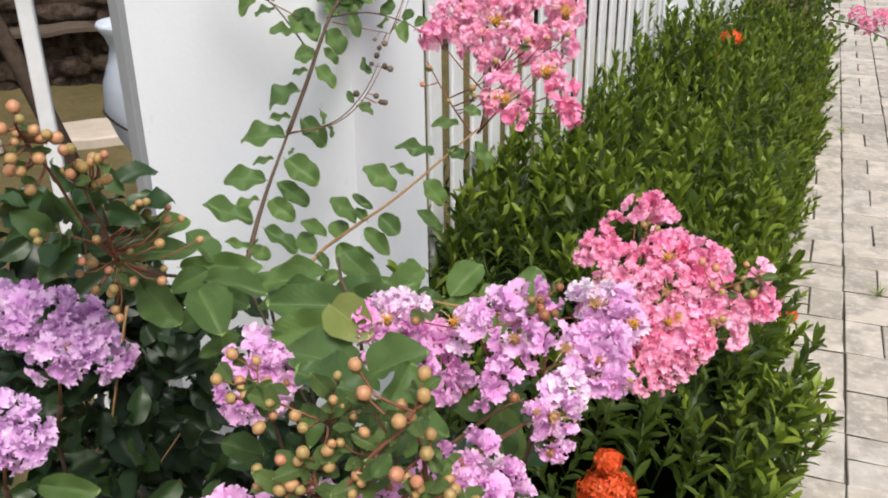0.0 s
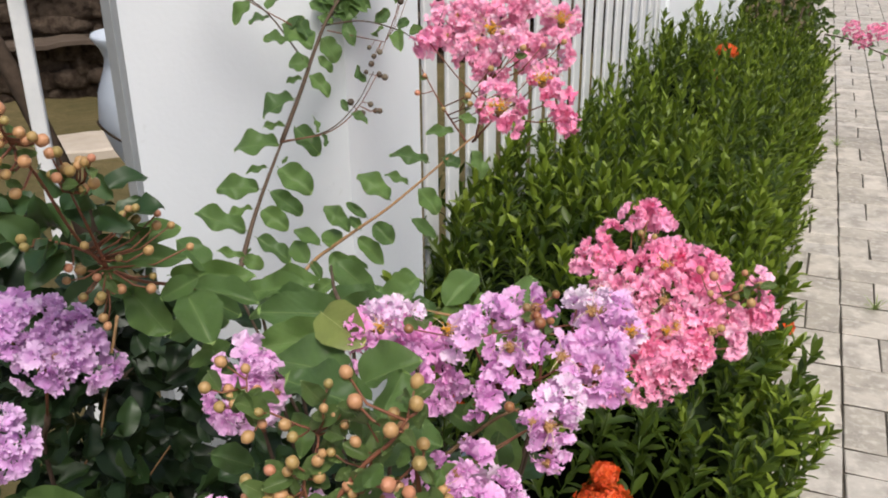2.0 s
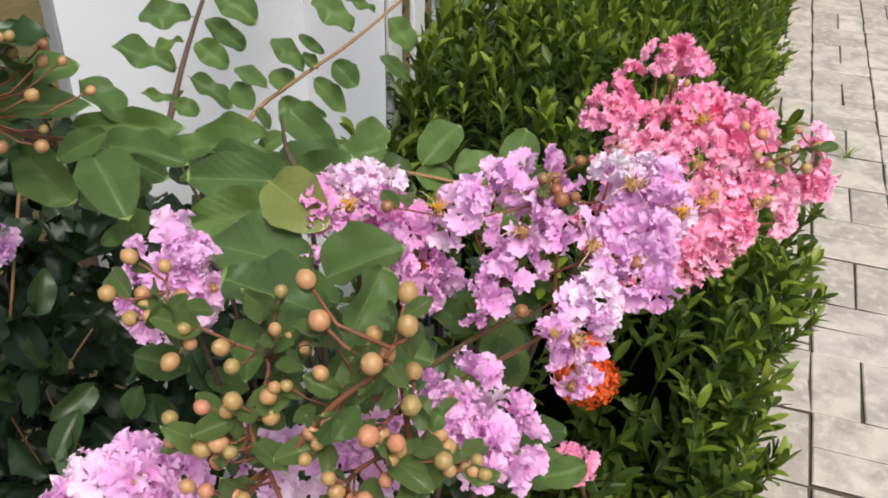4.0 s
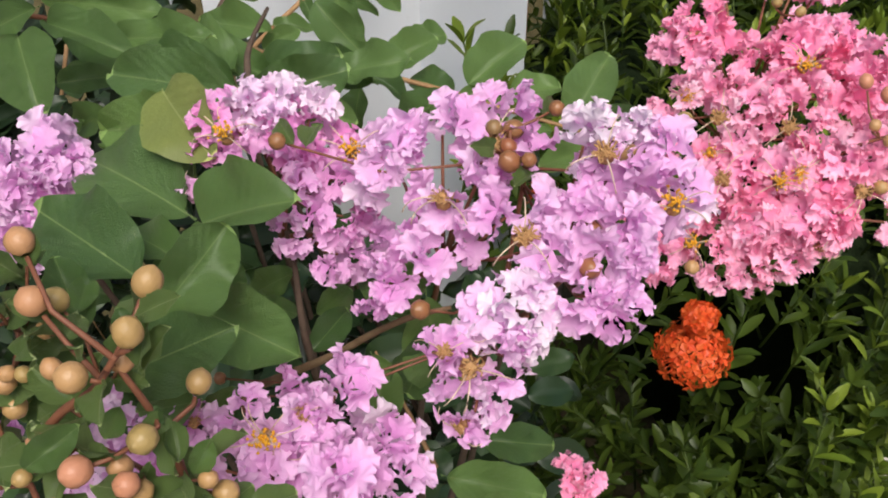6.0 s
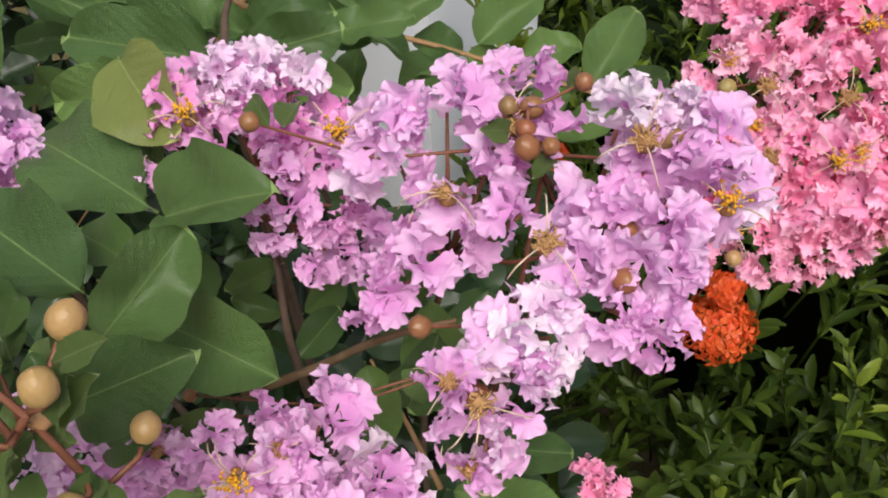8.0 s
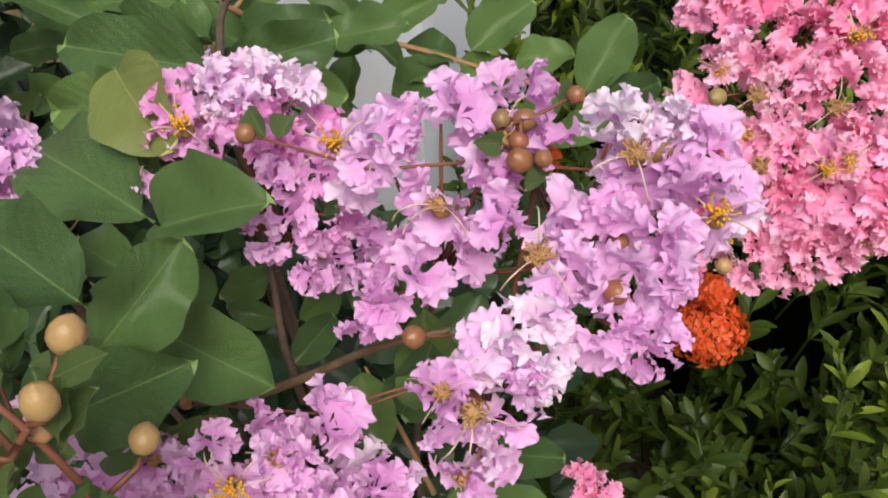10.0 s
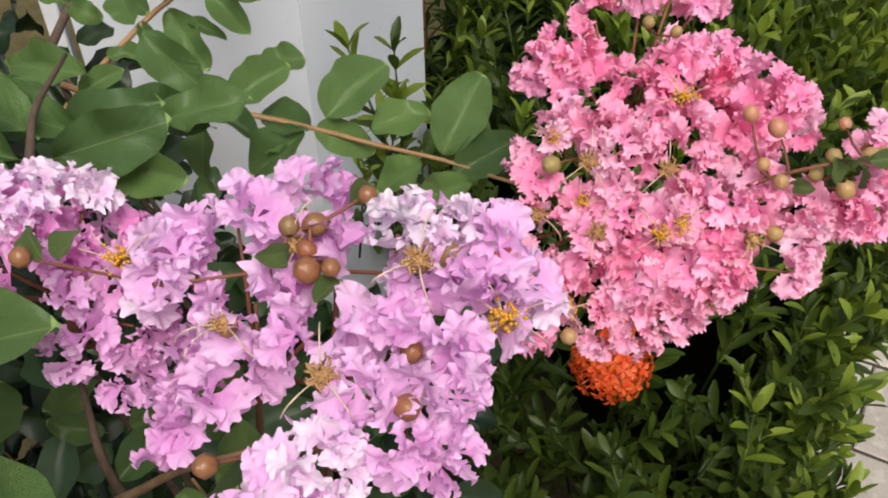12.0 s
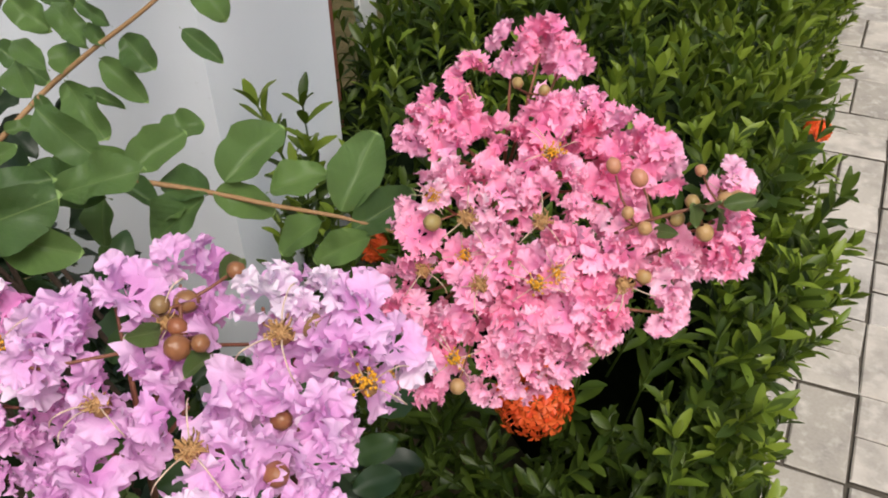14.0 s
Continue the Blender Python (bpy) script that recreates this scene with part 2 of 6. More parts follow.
def paver_material(shared=False):
    n = Nodes("joined_paver_stone" if shared else "paver_stone")
    each = n.node("ShaderNodeNewGeometry").outputs["Random Per Island"] if shared else n.node("ShaderNodeObjectInfo").outputs["Random"]
    c = n.ramp(each, (0.0, (0.30, 0.272, 0.228)), (0.45, (0.44, 0.40, 0.345)), (0.8, (0.53, 0.48, 0.42)), (1.0, (0.38, 0.36, 0.335)))
    geo = n.node("ShaderNodeNewGeometry").outputs["Position"]
    w = n.node("ShaderNodeTexNoise", [("Vector", geo)])
    w.inputs["Scale"].default_value, w.inputs["Detail"].default_value = 9.0, 6.0
    c = n.mix(n.ramp(w.outputs["Fac"], (0.42, (0, 0, 0)), (0.64, (0.8, 0.8, 0.8))), c, (0.21, 0.19, 0.165))
    v = n.node("ShaderNodeTexNoise", [("Vector", geo)])
    v.inputs["Scale"].default_value, v.inputs["Detail"].default_value = 34.0, 5.0
    c = n.mix(n.ramp(v.outputs["Fac"], (0.5, (0, 0, 0)), (0.75, (0.7, 0.7, 0.7))), c, (0.60, 0.56, 0.50))
    g = n.node("ShaderNodeTexNoise", [("Vector", geo)])
    g.inputs["Scale"].default_value, g.inputs["Detail"].default_value = 130.0, 4.0
    c = n.mix(n.math("MULTIPLY", g.outputs["Fac"], 0.35), c, (0.62, 0.58, 0.53))
    n.bump(n.math("ADD", w.outputs["Fac"], n.math("MULTIPLY", g.outputs["Fac"], 0.3)), 0.35, 0.006)
    return n.finish(c, 0.75, 0.3)


PAVER, PAVER_FAR = paver_material(), paver_material(True)
JOINT = plain("dark_joint", (0.055, 0.048, 0.038), (0.13, 0.113, 0.092), 40, 0.95, 0.1, 0.5)
SOIL = plain("soil_and_dry_grass", (0.07, 0.05, 0.03), (0.15, 0.12, 0.06), 9, 0.95, 0.1, 0.8, 0.03)
LAWN = plain("thin_lawn", (0.060, 0.056, 0.022), (0.145, 0.112, 0.055), 14, 0.95, 0.1, 0.8, 0.03)
ASPHALT = plain("asphalt", (0.05, 0.05, 0.055), (0.09, 0.09, 0.095), 30, 0.9, 0.2, 0.4)
# the hedge's inner shade as a near-black colour
SHADE_CORE = plain("hedge_inner_shade", (0.006, 0.012, 0.005), (0.016, 0.024, 0.010), 20, 0.95, 0.05, 0.8, 0.02)
def field_stone():
    """Rough brown stone: mottled, pitted, a little different from piece to piece."""
    n = Nodes("brown_field_stone")
    each = n.node("ShaderNodeObjectInfo").outputs["Random"]
    c = n.ramp(each, (0.0, (0.028, 0.019, 0.013)), (0.6, (0.055, 0.038, 0.027)), (1.0, (0.085, 0.062, 0.046)))
    geo = n.node("ShaderNodeNewGeometry").outputs["Position"]
    w = n.node("ShaderNodeTexNoise", [("Vector", geo)])
    w.inputs["Scale"].default_value, w.inputs["Detail"].default_value, w.inputs["Roughness"].default_value = 11.0, 8.0, 0.7
    c = n.mix(n.ramp(w.outputs["Fac"], (0.46, (0, 0, 0)), (0.66, (0.75, 0.75, 0.75))), c, (0.15, 0.115, 0.088))
    c = n.mix(n.ramp(w.outputs["Fac"], (0.34, (0.8, 0.8, 0.8)), (0.46, (0, 0, 0))), c, (0.012, 0.009, 0.007))
    n.bump(w.outputs["Fac"], 1.0, 0.05)
    return n.finish(c, 0.95, 0.15)


STONE = field_stone()
LEDGE = plain("brown_stone_ledge", (0.055, 0.040, 0.030), (0.12, 0.092, 0.072), 7, 0.9, 0.2, 0.9, 0.02)
SLAB = plain("pale_flagstone", (0.38, 0.32, 0.26), (0.50, 0.44, 0.37), 10, 0.8, 0.2, 0.5, 0.01)
TRUNK = plain("dark_trunk_bark", (0.025, 0.018, 0.013), (0.07, 0.05, 0.036), 30, 0.9, 0.1, 0.8, 0.01)
GLAZE = plain("bluish_white_glaze", (0.52, 0.58, 0.68), (0.66, 0.71, 0.78), 12, 0.3, 0.5, 0.05)
SPIKE = leaf_material("spiky_leaf", (0.20, 0.28, 0.07), (0.30, 0.38, 0.11), (0.42, 0.46, 0.22), 0.4)

# ---- the setting ----
def slab_grid(x0, x1, y0, y1, z, nx, ny, lump=0.0, scale=1.0):
    vs = []
    for j in range(ny + 1):
        for i in range(nx + 1):
            x, y = x0 + (x1 - x0) * i / nx, y0 + (y1 - y0) * j / ny
            vs.append((x, y, z + lump * noise.noise(Vector((x * scale, y * scale, 3.1)))))
    fs = [(j * (nx + 1) + i, j * (nx + 1) + i + 1, (j + 1) * (nx + 1) + i + 1, (j + 1) * (nx + 1) + i) for j in range(ny) for i in range(nx)]
    return vs, fs


ground = tagged(new("ground", mesh_of("ground", *slab_grid(-400, 400, -400, 400, GROUND - 0.075, 40, 40), [SOIL])), "bare brown soil with thin dry grass", "ground", kind="structure")
lawn = tagged(new("lawn", mesh_of("lawn", *slab_grid(-9.5, -1.25, -5.0, 14.0, -0.12, 60, 120, 0.05, 1.7), [LAWN])), "thin patchy lawn behind the white fence", "lawn", kind="structure")
bed = tagged(new("planting_bed", mesh_of("planting_bed", *slab_grid(-1.9, -0.04, -3.4, 12.0, GROUND - 0.01, 30, 140, 0.03, 4.0), [SOIL])), "dark planting bed under the shrubs", "planting bed", kind="structure")
road = tagged(new("road", mesh_of("road", *slab_grid(-60, 60, 43.5, 52.0, GROUND - 0.02, 24, 4), [ASPHALT])), "grey asphalt road beyond the path", "road", kind="structure")
# the bed of mortar that the stones lie in
path = base("path", (0, 0, 0), "pale stone-paved path with dark joints", "path", kind="structure")
me = from_bm("joint_bed", box(2.95, 42.95, 0.05, 0), JOINT)
part("joint_bed", me, path, PATH @ pose(1.465, 15.93, -0.061), "dark recessed joints")


PW = 0.427


def pillar(name, m, label):
    """A square rendered gate pillar with a slight plinth."""
    p = base(name, m.translation, label, "pillar")
    bm = box(PW, 0.285, 2.5, 0)
    part("shaft", from_bm("pillar_shaft", bm, WALL), p, m)
    part("plinth", from_bm("pillar_plinth", box(0.45, 0.305, 0.30, 0.01), WALL), p, m)
    part("cap", from_bm("pillar_cap", box(0.50, 0.36, 0.07, 0.015, 2), WALL), p, m @ pose(0, 0, 2.5))
    return p


pillar("gate_pillar", pose(-0.69 - PW / 2, 1.533, -0.32), "smooth white-painted gate pillar rising from the bed")


def fence_line(y):
    """The fence draws nearer to the path as it goes."""
    return -0.78 + 0.08 * (y - 2.0)


TURN = -math.degrees(math.atan(0.08))


def far_wall():
    """The plain white wall that goes on where the pickets end."""
    at = foot(fence_line(4.97) - 0.06, 4.97)
    w = base("garden_wall", at, "white-painted garden wall beyond the picket fence", "wall")
    part("panel", from_bm("wall_panel", box(0.16, 1.92, 2.3, 0.012, 2), WALL), w, pose(at.x, at.y, at.z - 0.25, 0, 0, TURN))
    part("coping", from_bm("wall_coping", box(0.22, 1.98, 0.06, 0.012, 2), WALL), w, pose(at.x, at.y, at.z + 2.05, 0, 0, TURN))


far_wall()


def picket_fence():
    """Flat white pickets on two rails."""
    f = base("picket_fence", foot(fence_line(3.0), 3.0), "white-painted picket fence with flat upright slats", "fence")
    slat = from_bm("picket", box(0.012, 0.056, 2.05, 0.003), FENCE_PAINT)
    for k in range(19):
        y = 1.945 + 0.109 * k
        at = foot(fence_line(y), y)
        part("picket", slat, f, pose(at.x, at.y, GROUND + 0.02, 0, 0, TURN))
    rail = from_bm("rail", box(0.02, 2.15, 0.04, 0.003), FENCE_PAINT)
    for z in (0.14, 1.86):
        part("rail", rail, f, pose(foot(fence_line(2.93), 2.93).x - 0.018, 2.93, GROUND + z, 0, 0, TURN))
    part("corner_post", from_bm("corner_post", box(0.03, 0.03, 1.95, 0.003), RUST), f, pose(-0.735, 1.72, GROUND - 0.02), "rusty red-brown post")
    return f


picket_fence()


def hanging_ornament(y, z):
    """A white pierced teardrop on a dark string, hung on the pickets."""
    at = foot(fence_line(y) + 0.065, y, z)
    o = base("hanging_ornament", at, "white teardrop ornament hanging on a dark string from the pickets", "ornament", "fence ornaments")
    ring = [Vector((0, 0.013 * math.sin(a) * (1.15 - 0.75 * math.cos(a)), 0.036 * math.cos(a))) for a in np.linspace(0, 2 * math.pi, 25)]
    part("drop", mesh_of("drop", *tube(ring, [0.0075] * 25, 7), [FENCE_PAINT]), o, None)
    part("string", mesh_of("string", *tube([(0, 0, 0.036), (-0.005, 0.002, 0.12), (-0.012, 0.004, 0.26)], [0.003] * 3, 5), [TRUNK]), o, None, "dark string")


hanging_ornament(2.31, 1.385)
hanging_ornament(2.42, 1.41)


def side_gate():
    """The upright beside the pillar and the free post of the side fence."""
    g = base("gate_jamb", (-1.325, 1.62, -0.12), "narrow white gate jamb against the pillar, greyed to stand for shade", "gate post")
    part("upright", from_bm("gate_upright", box(0.05, 0.05, 1.95, 0.0008), SHADED_PAINT), g, pose(-1.318, 1.62, -0.17, 0, 0, 62))
    p = base("fence_post", (-1.88, 1.9, -0.12), "square white-painted metal fence post", "fence post")
    part("post", from_bm("post", box(0.04, 0.04, 1.44, 0.004), FENCE_PAINT), p, pose(-1.88, 1.9, -0.17, 0, 0, 40))
    part("cap", from_bm("post_cap", box(0.046, 0.046, 0.012, 0.003), FENCE_PAINT), p, pose(-1.88, 1.9, 1.27, 0, 0, 40))


side_gate()


def stone_steps():
    """Two low terraces of rough stones with flat ledges on top."""
    rng = random.Random(5)
    s = base("stone_terrace", (-5.3, 5.4, -0.12), "brown rubble stone terrace with flat ledges", "terrace")
    m = pose(-5.3, 5.4, -0.14, 0, 0, 43)       # local x along the terrace, y away from the viewer
    stones = []
    for k in range(4):
        pts = []
        bm = bmesh.new()
        bmesh.ops.create_icosphere(bm, subdivisions=2, radius=0.5)
        for v in bm.verts:
            v.co *= 1 + 0.35 * noise.noise(v.co * 2.3 + Vector((k * 7, 0, 0))) + 0.30 * noise.noise(v.co * 6)
            v.co = Vector((max(min(v.co.x, 0.42), -0.42), max(v.co.y, -0.30), max(min(v.co.z, 0.36), -0.36)))
        stones.append(from_bm("stone", bm, STONE, True))
    for row, (z0, y0) in enumerate(((0.0, 0.0), (0.5, 0.12), (1.0, 0.24), (1.5, 0.36))):
        x = -2.6
        while x < 5.5:
            w = rng.uniform(0.18, 0.42)
            for level in range(4):
                part("stone", rng.choice(stones), s, m @ pose(x + w / 2 + rng.uniform(-.04, .04) + 0.09 * level, y0 + rng.uniform(0, .08), z0 + 0.05 + 0.110 * level, 0, 0, rng.uniform(-25, 25)) @ Matrix.Diagonal((w * 1.5, 0.24, 0.22 * rng.uniform(0.8, 1.2), 1)))
            x += w
        vs, fs = slab_grid(-2.7, 5.6, y0 - 0.2, y0 + 0.1, z0 + 0.47, 60, 4, 0.04, 3.5)
        bm = bmesh.new()
        bv = [bm.verts.new(v) for v in vs]
        for f in fs:
            bm.faces.new([bv[i] for i in f])
        ext = bmesh.ops.extrude_face_region(bm, geom=bm.faces[:])
        for v in ext["geom"]:
            if isinstance(v, bmesh.types.BMVert):
                v.co.z -= 0.03
        bmesh.ops.recalc_face_normals(bm, faces=bm.faces[:])
        part("ledge", from_bm("ledge", bm, LEDGE), s, m, "flat brown stone ledge")
    part("backing", from_bm("backing", box(8.4, 0.4, 3.0, 0), STONE), s, m @ pose(1.4, 0.32, 0))


stone_steps()


def flagstone(at, sx, sy, turn):
    bm = bmesh.new()
    ring = [bm.verts.new((sx * math.cos(a) * (1 + 0.12 * math.sin(3 * a + 1)), sy * math.sin(a) * (1 + 0.1 * math.cos(2 * a)), 0)) for a in np.linspace(0, 2 * math.pi, 12)[:-1]]
    top = bm.faces.new(ring)
    ext = bmesh.ops.extrude_face_region(bm, geom=[top])
    for v in ext["geom"]:
        if isinstance(v, bmesh.types.BMVert):
            v.co.z += 0.09
    bmesh.ops.recalc_face_normals(bm, faces=bm.faces[:])
    bmesh.ops.bevel(bm, geom=bm.edges[:], offset=0.012, segments=1, affect="EDGES")
    ob = new("flagstone", from_bm("flagstone", bm, SLAB))
    ob.matrix_world = pose(*at, 0, 0, turn)
    return tagged(ob, "pale beige flagstone lying on the lawn", "stone", "lawn stones")


flagstone((-4.05, 4.35, -0.13), 0.34, 0.26, 40)
flagstone((-4.75, 3.75, -0.13), 0.34, 0.24, 30)


def garden_vase(at):
    """A tall jug-shaped vase with a flared lip, turned on its axis."""
    prof = [(0.09, 0.0), (0.095, 0.02), (0.06, 0.06), (0.045, 0.2), (0.045, 0.66), (0.06, 0.72), (0.115, 0.82), (0.145, 0.91), (0.135, 1.0), (0.108, 1.07), (0.10, 1.105), (0.112, 1.14), (0.133, 1.17), (0.128, 1.18), (0.10, 1.14), (0.085, 1.08)]
    n = 28
    vs = [(r * math.cos(2 * math.pi * k / n), r * math.sin(2 * math.pi * k / n), z) for r, z in prof for k in range(n)]
    fs = [(i * n + k, i * n + (k + 1) % n, (i + 1) * n + (k + 1) % n, (i + 1) * n + k) for i in range(len(prof) - 1) for k in range(n)]
    v = base("garden_vase", at, "tall bluish-white glazed vase with a flared lip", "vase")
    part("body", mesh_of("vase_body", vs, fs, [GLAZE]), v, pose(*at))
    loop = [Vector((0.148 * math.cos(a), 0.148 * math.sin(a), 0.88 + 0.03 * math.sin(a * 2))) for a in np.linspace(-2.8, -0.4, 12)]
    part("wire", mesh_of("wire", *tube(loop, [0.004] * 12, 5), [TRUNK]), v, pose(*at), "thin black wire round the vase")


garden_vase((-1.955, 2.4, -0.13))


def leaning_trunk():
    t = base("tree", (-2.12, 2.13, -0.12), "dark leaning tree trunk behind the fence", "tree")
    line = smooth_line([(-1.80, 2.05, -0.22), (-2.02, 2.18, 0.29), (-2.27, 2.30, 0.66), (-2.70, 2.5, 1.05), (-3.3, 2.8, 1.5)], 5)
    me = mesh_of("trunk", *tube([p - Vector((-2.12, 2.13, -0.12)) for p in line], [0.046 - 0.0012 * i for i in range(len(line))], 10), [TRUNK])
    part("trunk", me, t)
    return t


leaning_trunk()


def strap_leaf(length, width, droop):
    vs, fs = [], []
    for j in range(9):
        t = j / 8
        w = width * (1 - t) ** 0.7 * (0.55 + 0.45 * min(1, t * 4))
        y, z = length * t * (1 - 0.25 * droop * t), -length * 0.5 * droop * t * t
        vs += [(-w, y, z + w * 0.5), (0, y, z), (w, y, z + w * 0.5)]
    for j in range(8):
        for k in range(2):
            fs.append((j * 3 + k, j * 3 + k + 1, j * 3 + k + 4, j * 3 + k + 3))
    return mesh_of("strap_leaf", vs, fs, [SPIKE])


def spiky_plant(at):
    """A rosette of strap leaves on a thin cane behind the post."""
    p = base("spiky_plant", (at[0], at[1], -0.12), "spiky plant with yellow-green strap leaves on a thin cane", "plant")
    part("cane", mesh_of("cane", *tube([(0, 0, -0.06), (0.003, 0.004, 0.6), (0, 0, at[2] + 0.12)], [0.009, 0.008, 0.007], 7), [BARK]), p)
    rng = random.Random(3)
    kinds = [strap_leaf(0.24, 0.017, d) for d in (0.3, 0.6, 0.9)]
    for k in range(26):
        part("leaf", rng.choice(kinds), p, Matrix.Translation(at) @ pose(0, 0, 0.002 * k, rng.uniform(-8, 60), 0, k * 137.5))
    return p


spiky_plant((-1.925, 1.945, 1.268))


# ---- crepe myrtles ----
def petal(rng, size, claw, ruffle, lobes, ragged, cup):
    """One crinkled petal: a broad blade with a deeply waved, ragged rim on a thin claw, lying along +y."""
    ph, ph2, ph3, ph4 = (rng.uniform(0, 6.3) for k in range(4))
    spokes = [-2.3 + 4.6 * k / 31 for k in range(32)] + [2.75, 3.14, 3.53]
    mid, n = claw + size * 0.85, 35
    vs, fs = [(0, mid, 0)], []
    for q in (0.42, 0.76, 1.0):
        for a in spokes:
            near = 0.5 + 0.5 * math.cos(a)
            rim = q ** 5
            scallop = abs(math.sin(0.5 * lobes * a + ph + 0.9 * math.sin(2 * a + ph2))) - 0.6
            r = size * q * (1 + 0.08 * math.sin(2 * a + ph3) + 0.07 * q * math.sin(4 * a + ph2) + rim * ragged * (scallop + 0.15 * rng.uniform(-1, 1)))
            x, y = 1.2 * r * math.sin(a) * (1 if near > 0.5 else 0.5 + near), mid + 0.9 * r * math.cos(a)
            z = ruffle * (0.25 + 0.75 * near) * (q ** 3 * (0.45 * math.sin(3 * a + ph) + 0.40 * math.sin(5 * a + ph4)) + 0.45 * rim * math.sin(lobes * a + ph2))
            z += 0.5 * ruffle * q * noise.noise(Vector((x / size + ph * 3, y / size, ph2))) + cup * (max(0, y) / (claw + 2 * size)) ** 2
            vs.append((x, y, z))
    for k in range(n):
        fs.append((0, 1 + (k + 1) % n, 1 + k))
    for j in range(2):
        for k in range(n):
            a0, b0 = 1 + j * n + k, 1 + j * n + (k + 1) % n
            fs.append((a0, b0, b0 + n, a0 + n))
    o = len(vs)
    vs += [(-0.0005, 0, 0), (0.0005, 0, 0)]
    fs.append((o, o + 1, 1 + 2 * n + 32, 1 + 2 * n + 34))
    return vs, fs


def bloom(seed, material, frilly):
    """A six-petalled crinkled flower, about 3 cm across, opening along +z."""
    rng = random.Random(seed)
    pile = Pile()
    for k in range(6):
        if frilly:
            vs, fs = petal(rng, rng.uniform(0.0048, 0.0068), 0.0036, 0.0036, 13, 0.25, rng.uniform(-0.005, 0.005))
        else:
            vs, fs = petal(rng, rng.uniform(0.0052, 0.0071), 0.0044, 0.0034, 10, 0.20, rng.uniform(-0.006, 0.005))
        m = pose(0, 0, 0, rng.uniform(-4, 66), rng.uniform(-42, 42), k * 60 + rng.uniform(-22, 22))
        pile.add([m @ Vector(v) for v in vs], fs)
    return pile.mesh("bloom", material)


BLOOMS = {
    "lavender": [bloom(100 + k, LAVENDER, False) for k in range(8)],
    "faded": [bloom(180 + k, WHITE_LAVENDER, False) for k in range(6)],
    "violet": [bloom(190 + k, SHADED_VIOLET, False) for k in range(6)],
    "magenta": [bloom(120 + k, MAGENTA, False) for k in range(6)],
    "pink": [bloom(140 + k, PINK, True) for k in range(8)],
    "palepink": [bloom(160 + k, PALE_PINK, True) for k in range(8)],
}


def bud_mesh(material):
    """A round bud with six faint seams, a small point and a green-tan neck; 1 cm across, neck at the origin."""
    vs, fs = [], []
    n, rows = 12, 9
    for j in range(rows):
        a = math.pi * j / (rows - 1)
        r = 0.0052 * math.sin(a) ** 0.9
        if j < 3:
            r = max(r, 0.0016 + 0.0008 * j)
        z = 0.0062 - 0.0053 * math.cos(a) + (0.0006 if j == rows - 1 else 0)
        for k in range(n):
            t = 2 * math.pi * k / n
            rr = r * (1 + 0.035 * math.cos(6 * t))
            vs.append((rr * math.cos(t), rr * math.sin(t), z))
    for j in range(rows - 1):
        for k in range(n):
            fs.append((j * n + k, j * n + (k + 1) % n, (j + 1) * n + (k + 1) % n, (j + 1) * n + k))
    return mesh_of("bud", vs, fs, [material])


BUDS, BROWN_BUDS, SEEDS = bud_mesh(BUD), bud_mesh(BUD_BROWN), bud_mesh(SEED)


def stamen_mesh(seed, tip_material=None):
    """A tuft of thin filaments with yellow (or withered tan) anthers and a few long curled ones."""
    rng = random.Random(seed)
    pile = Pile()
    dry = tip_material is not None
    for k in range(60 if dry else 48):
        a, lean = rng.uniform(0, 6.3), rng.uniform(0.05, 1.1 if dry else 0.9)
        h = rng.uniform(0.0026, 0.0050) if dry else rng.uniform(0.0045, 0.0085)
        tip = Vector((math.cos(a) * lean * h, math.sin(a) * lean * h, h))
        if dry:      # shrivelled and curled
            curl = tip + Vector((rng.gauss(0, .0012), rng.gauss(0, .0012), rng.uniform(-.001, .0008)))
            pile.add(*tube([(0, 0, 0), tip * 0.7 + Vector((0, 0, 0.001)), tip, curl], [0.0003, 0.0003, 0.00045, 0.0003], 3), 0)
            continue
        pile.add(*tube([(0, 0, 0), tip * 0.6 + Vector((0, 0, 0.001)), tip], [0.00022] * 3, 3), 1)
        r = 0.00085
        pile.add([tip + Vector(d) * r for d in ((1, 0, 0), (-1, 0, 0), (0, 1, 0), (0, -1, 0), (0, 0, 1), (0, 0, -1))],
                 [(0, 2, 4), (2, 1, 4), (1, 3, 4), (3, 0, 4), (2, 0, 5), (1, 2, 5), (3, 1, 5), (0, 3, 5)], 0)
    for k in range(3 if dry else 5):
        a = rng.uniform(0, 6.3)
        d = Vector((math.cos(a), math.sin(a), 0))
        pts = smooth_line([(0, 0, 0), d * 0.006 + Vector((0, 0, 0.006)), d * 0.013 + Vector((0, 0, 0.006)), d * 0.016 + Vector((0, 0, 0.002))], 3)
        pile.add(*tube(pts, [0.00030] * len(pts), 3), 1)
    if dry:
        pile.add(*tube([(0, 0, 0), (0, 0, 0.0014), (0, 0, 0.0034), (0, 0, 0.0046)], [0.0018, 0.0026, 0.0020, 0.0006], 8), 0)
    pile.add(*tube([(0, 0, -0.004), (0, 0, -0.001), (0, 0, 0.0015)], [0.0013, 0.0034, 0.0026], 8), 2)
    return pile.mesh("stamens", tip_material or ANTHER, FILAMENT, CALYX)


STAMENS = [stamen_mesh(200 + k) for k in range(4)]
SPENT = [stamen_mesh(210 + k, WITHERED) for k in range(3)]


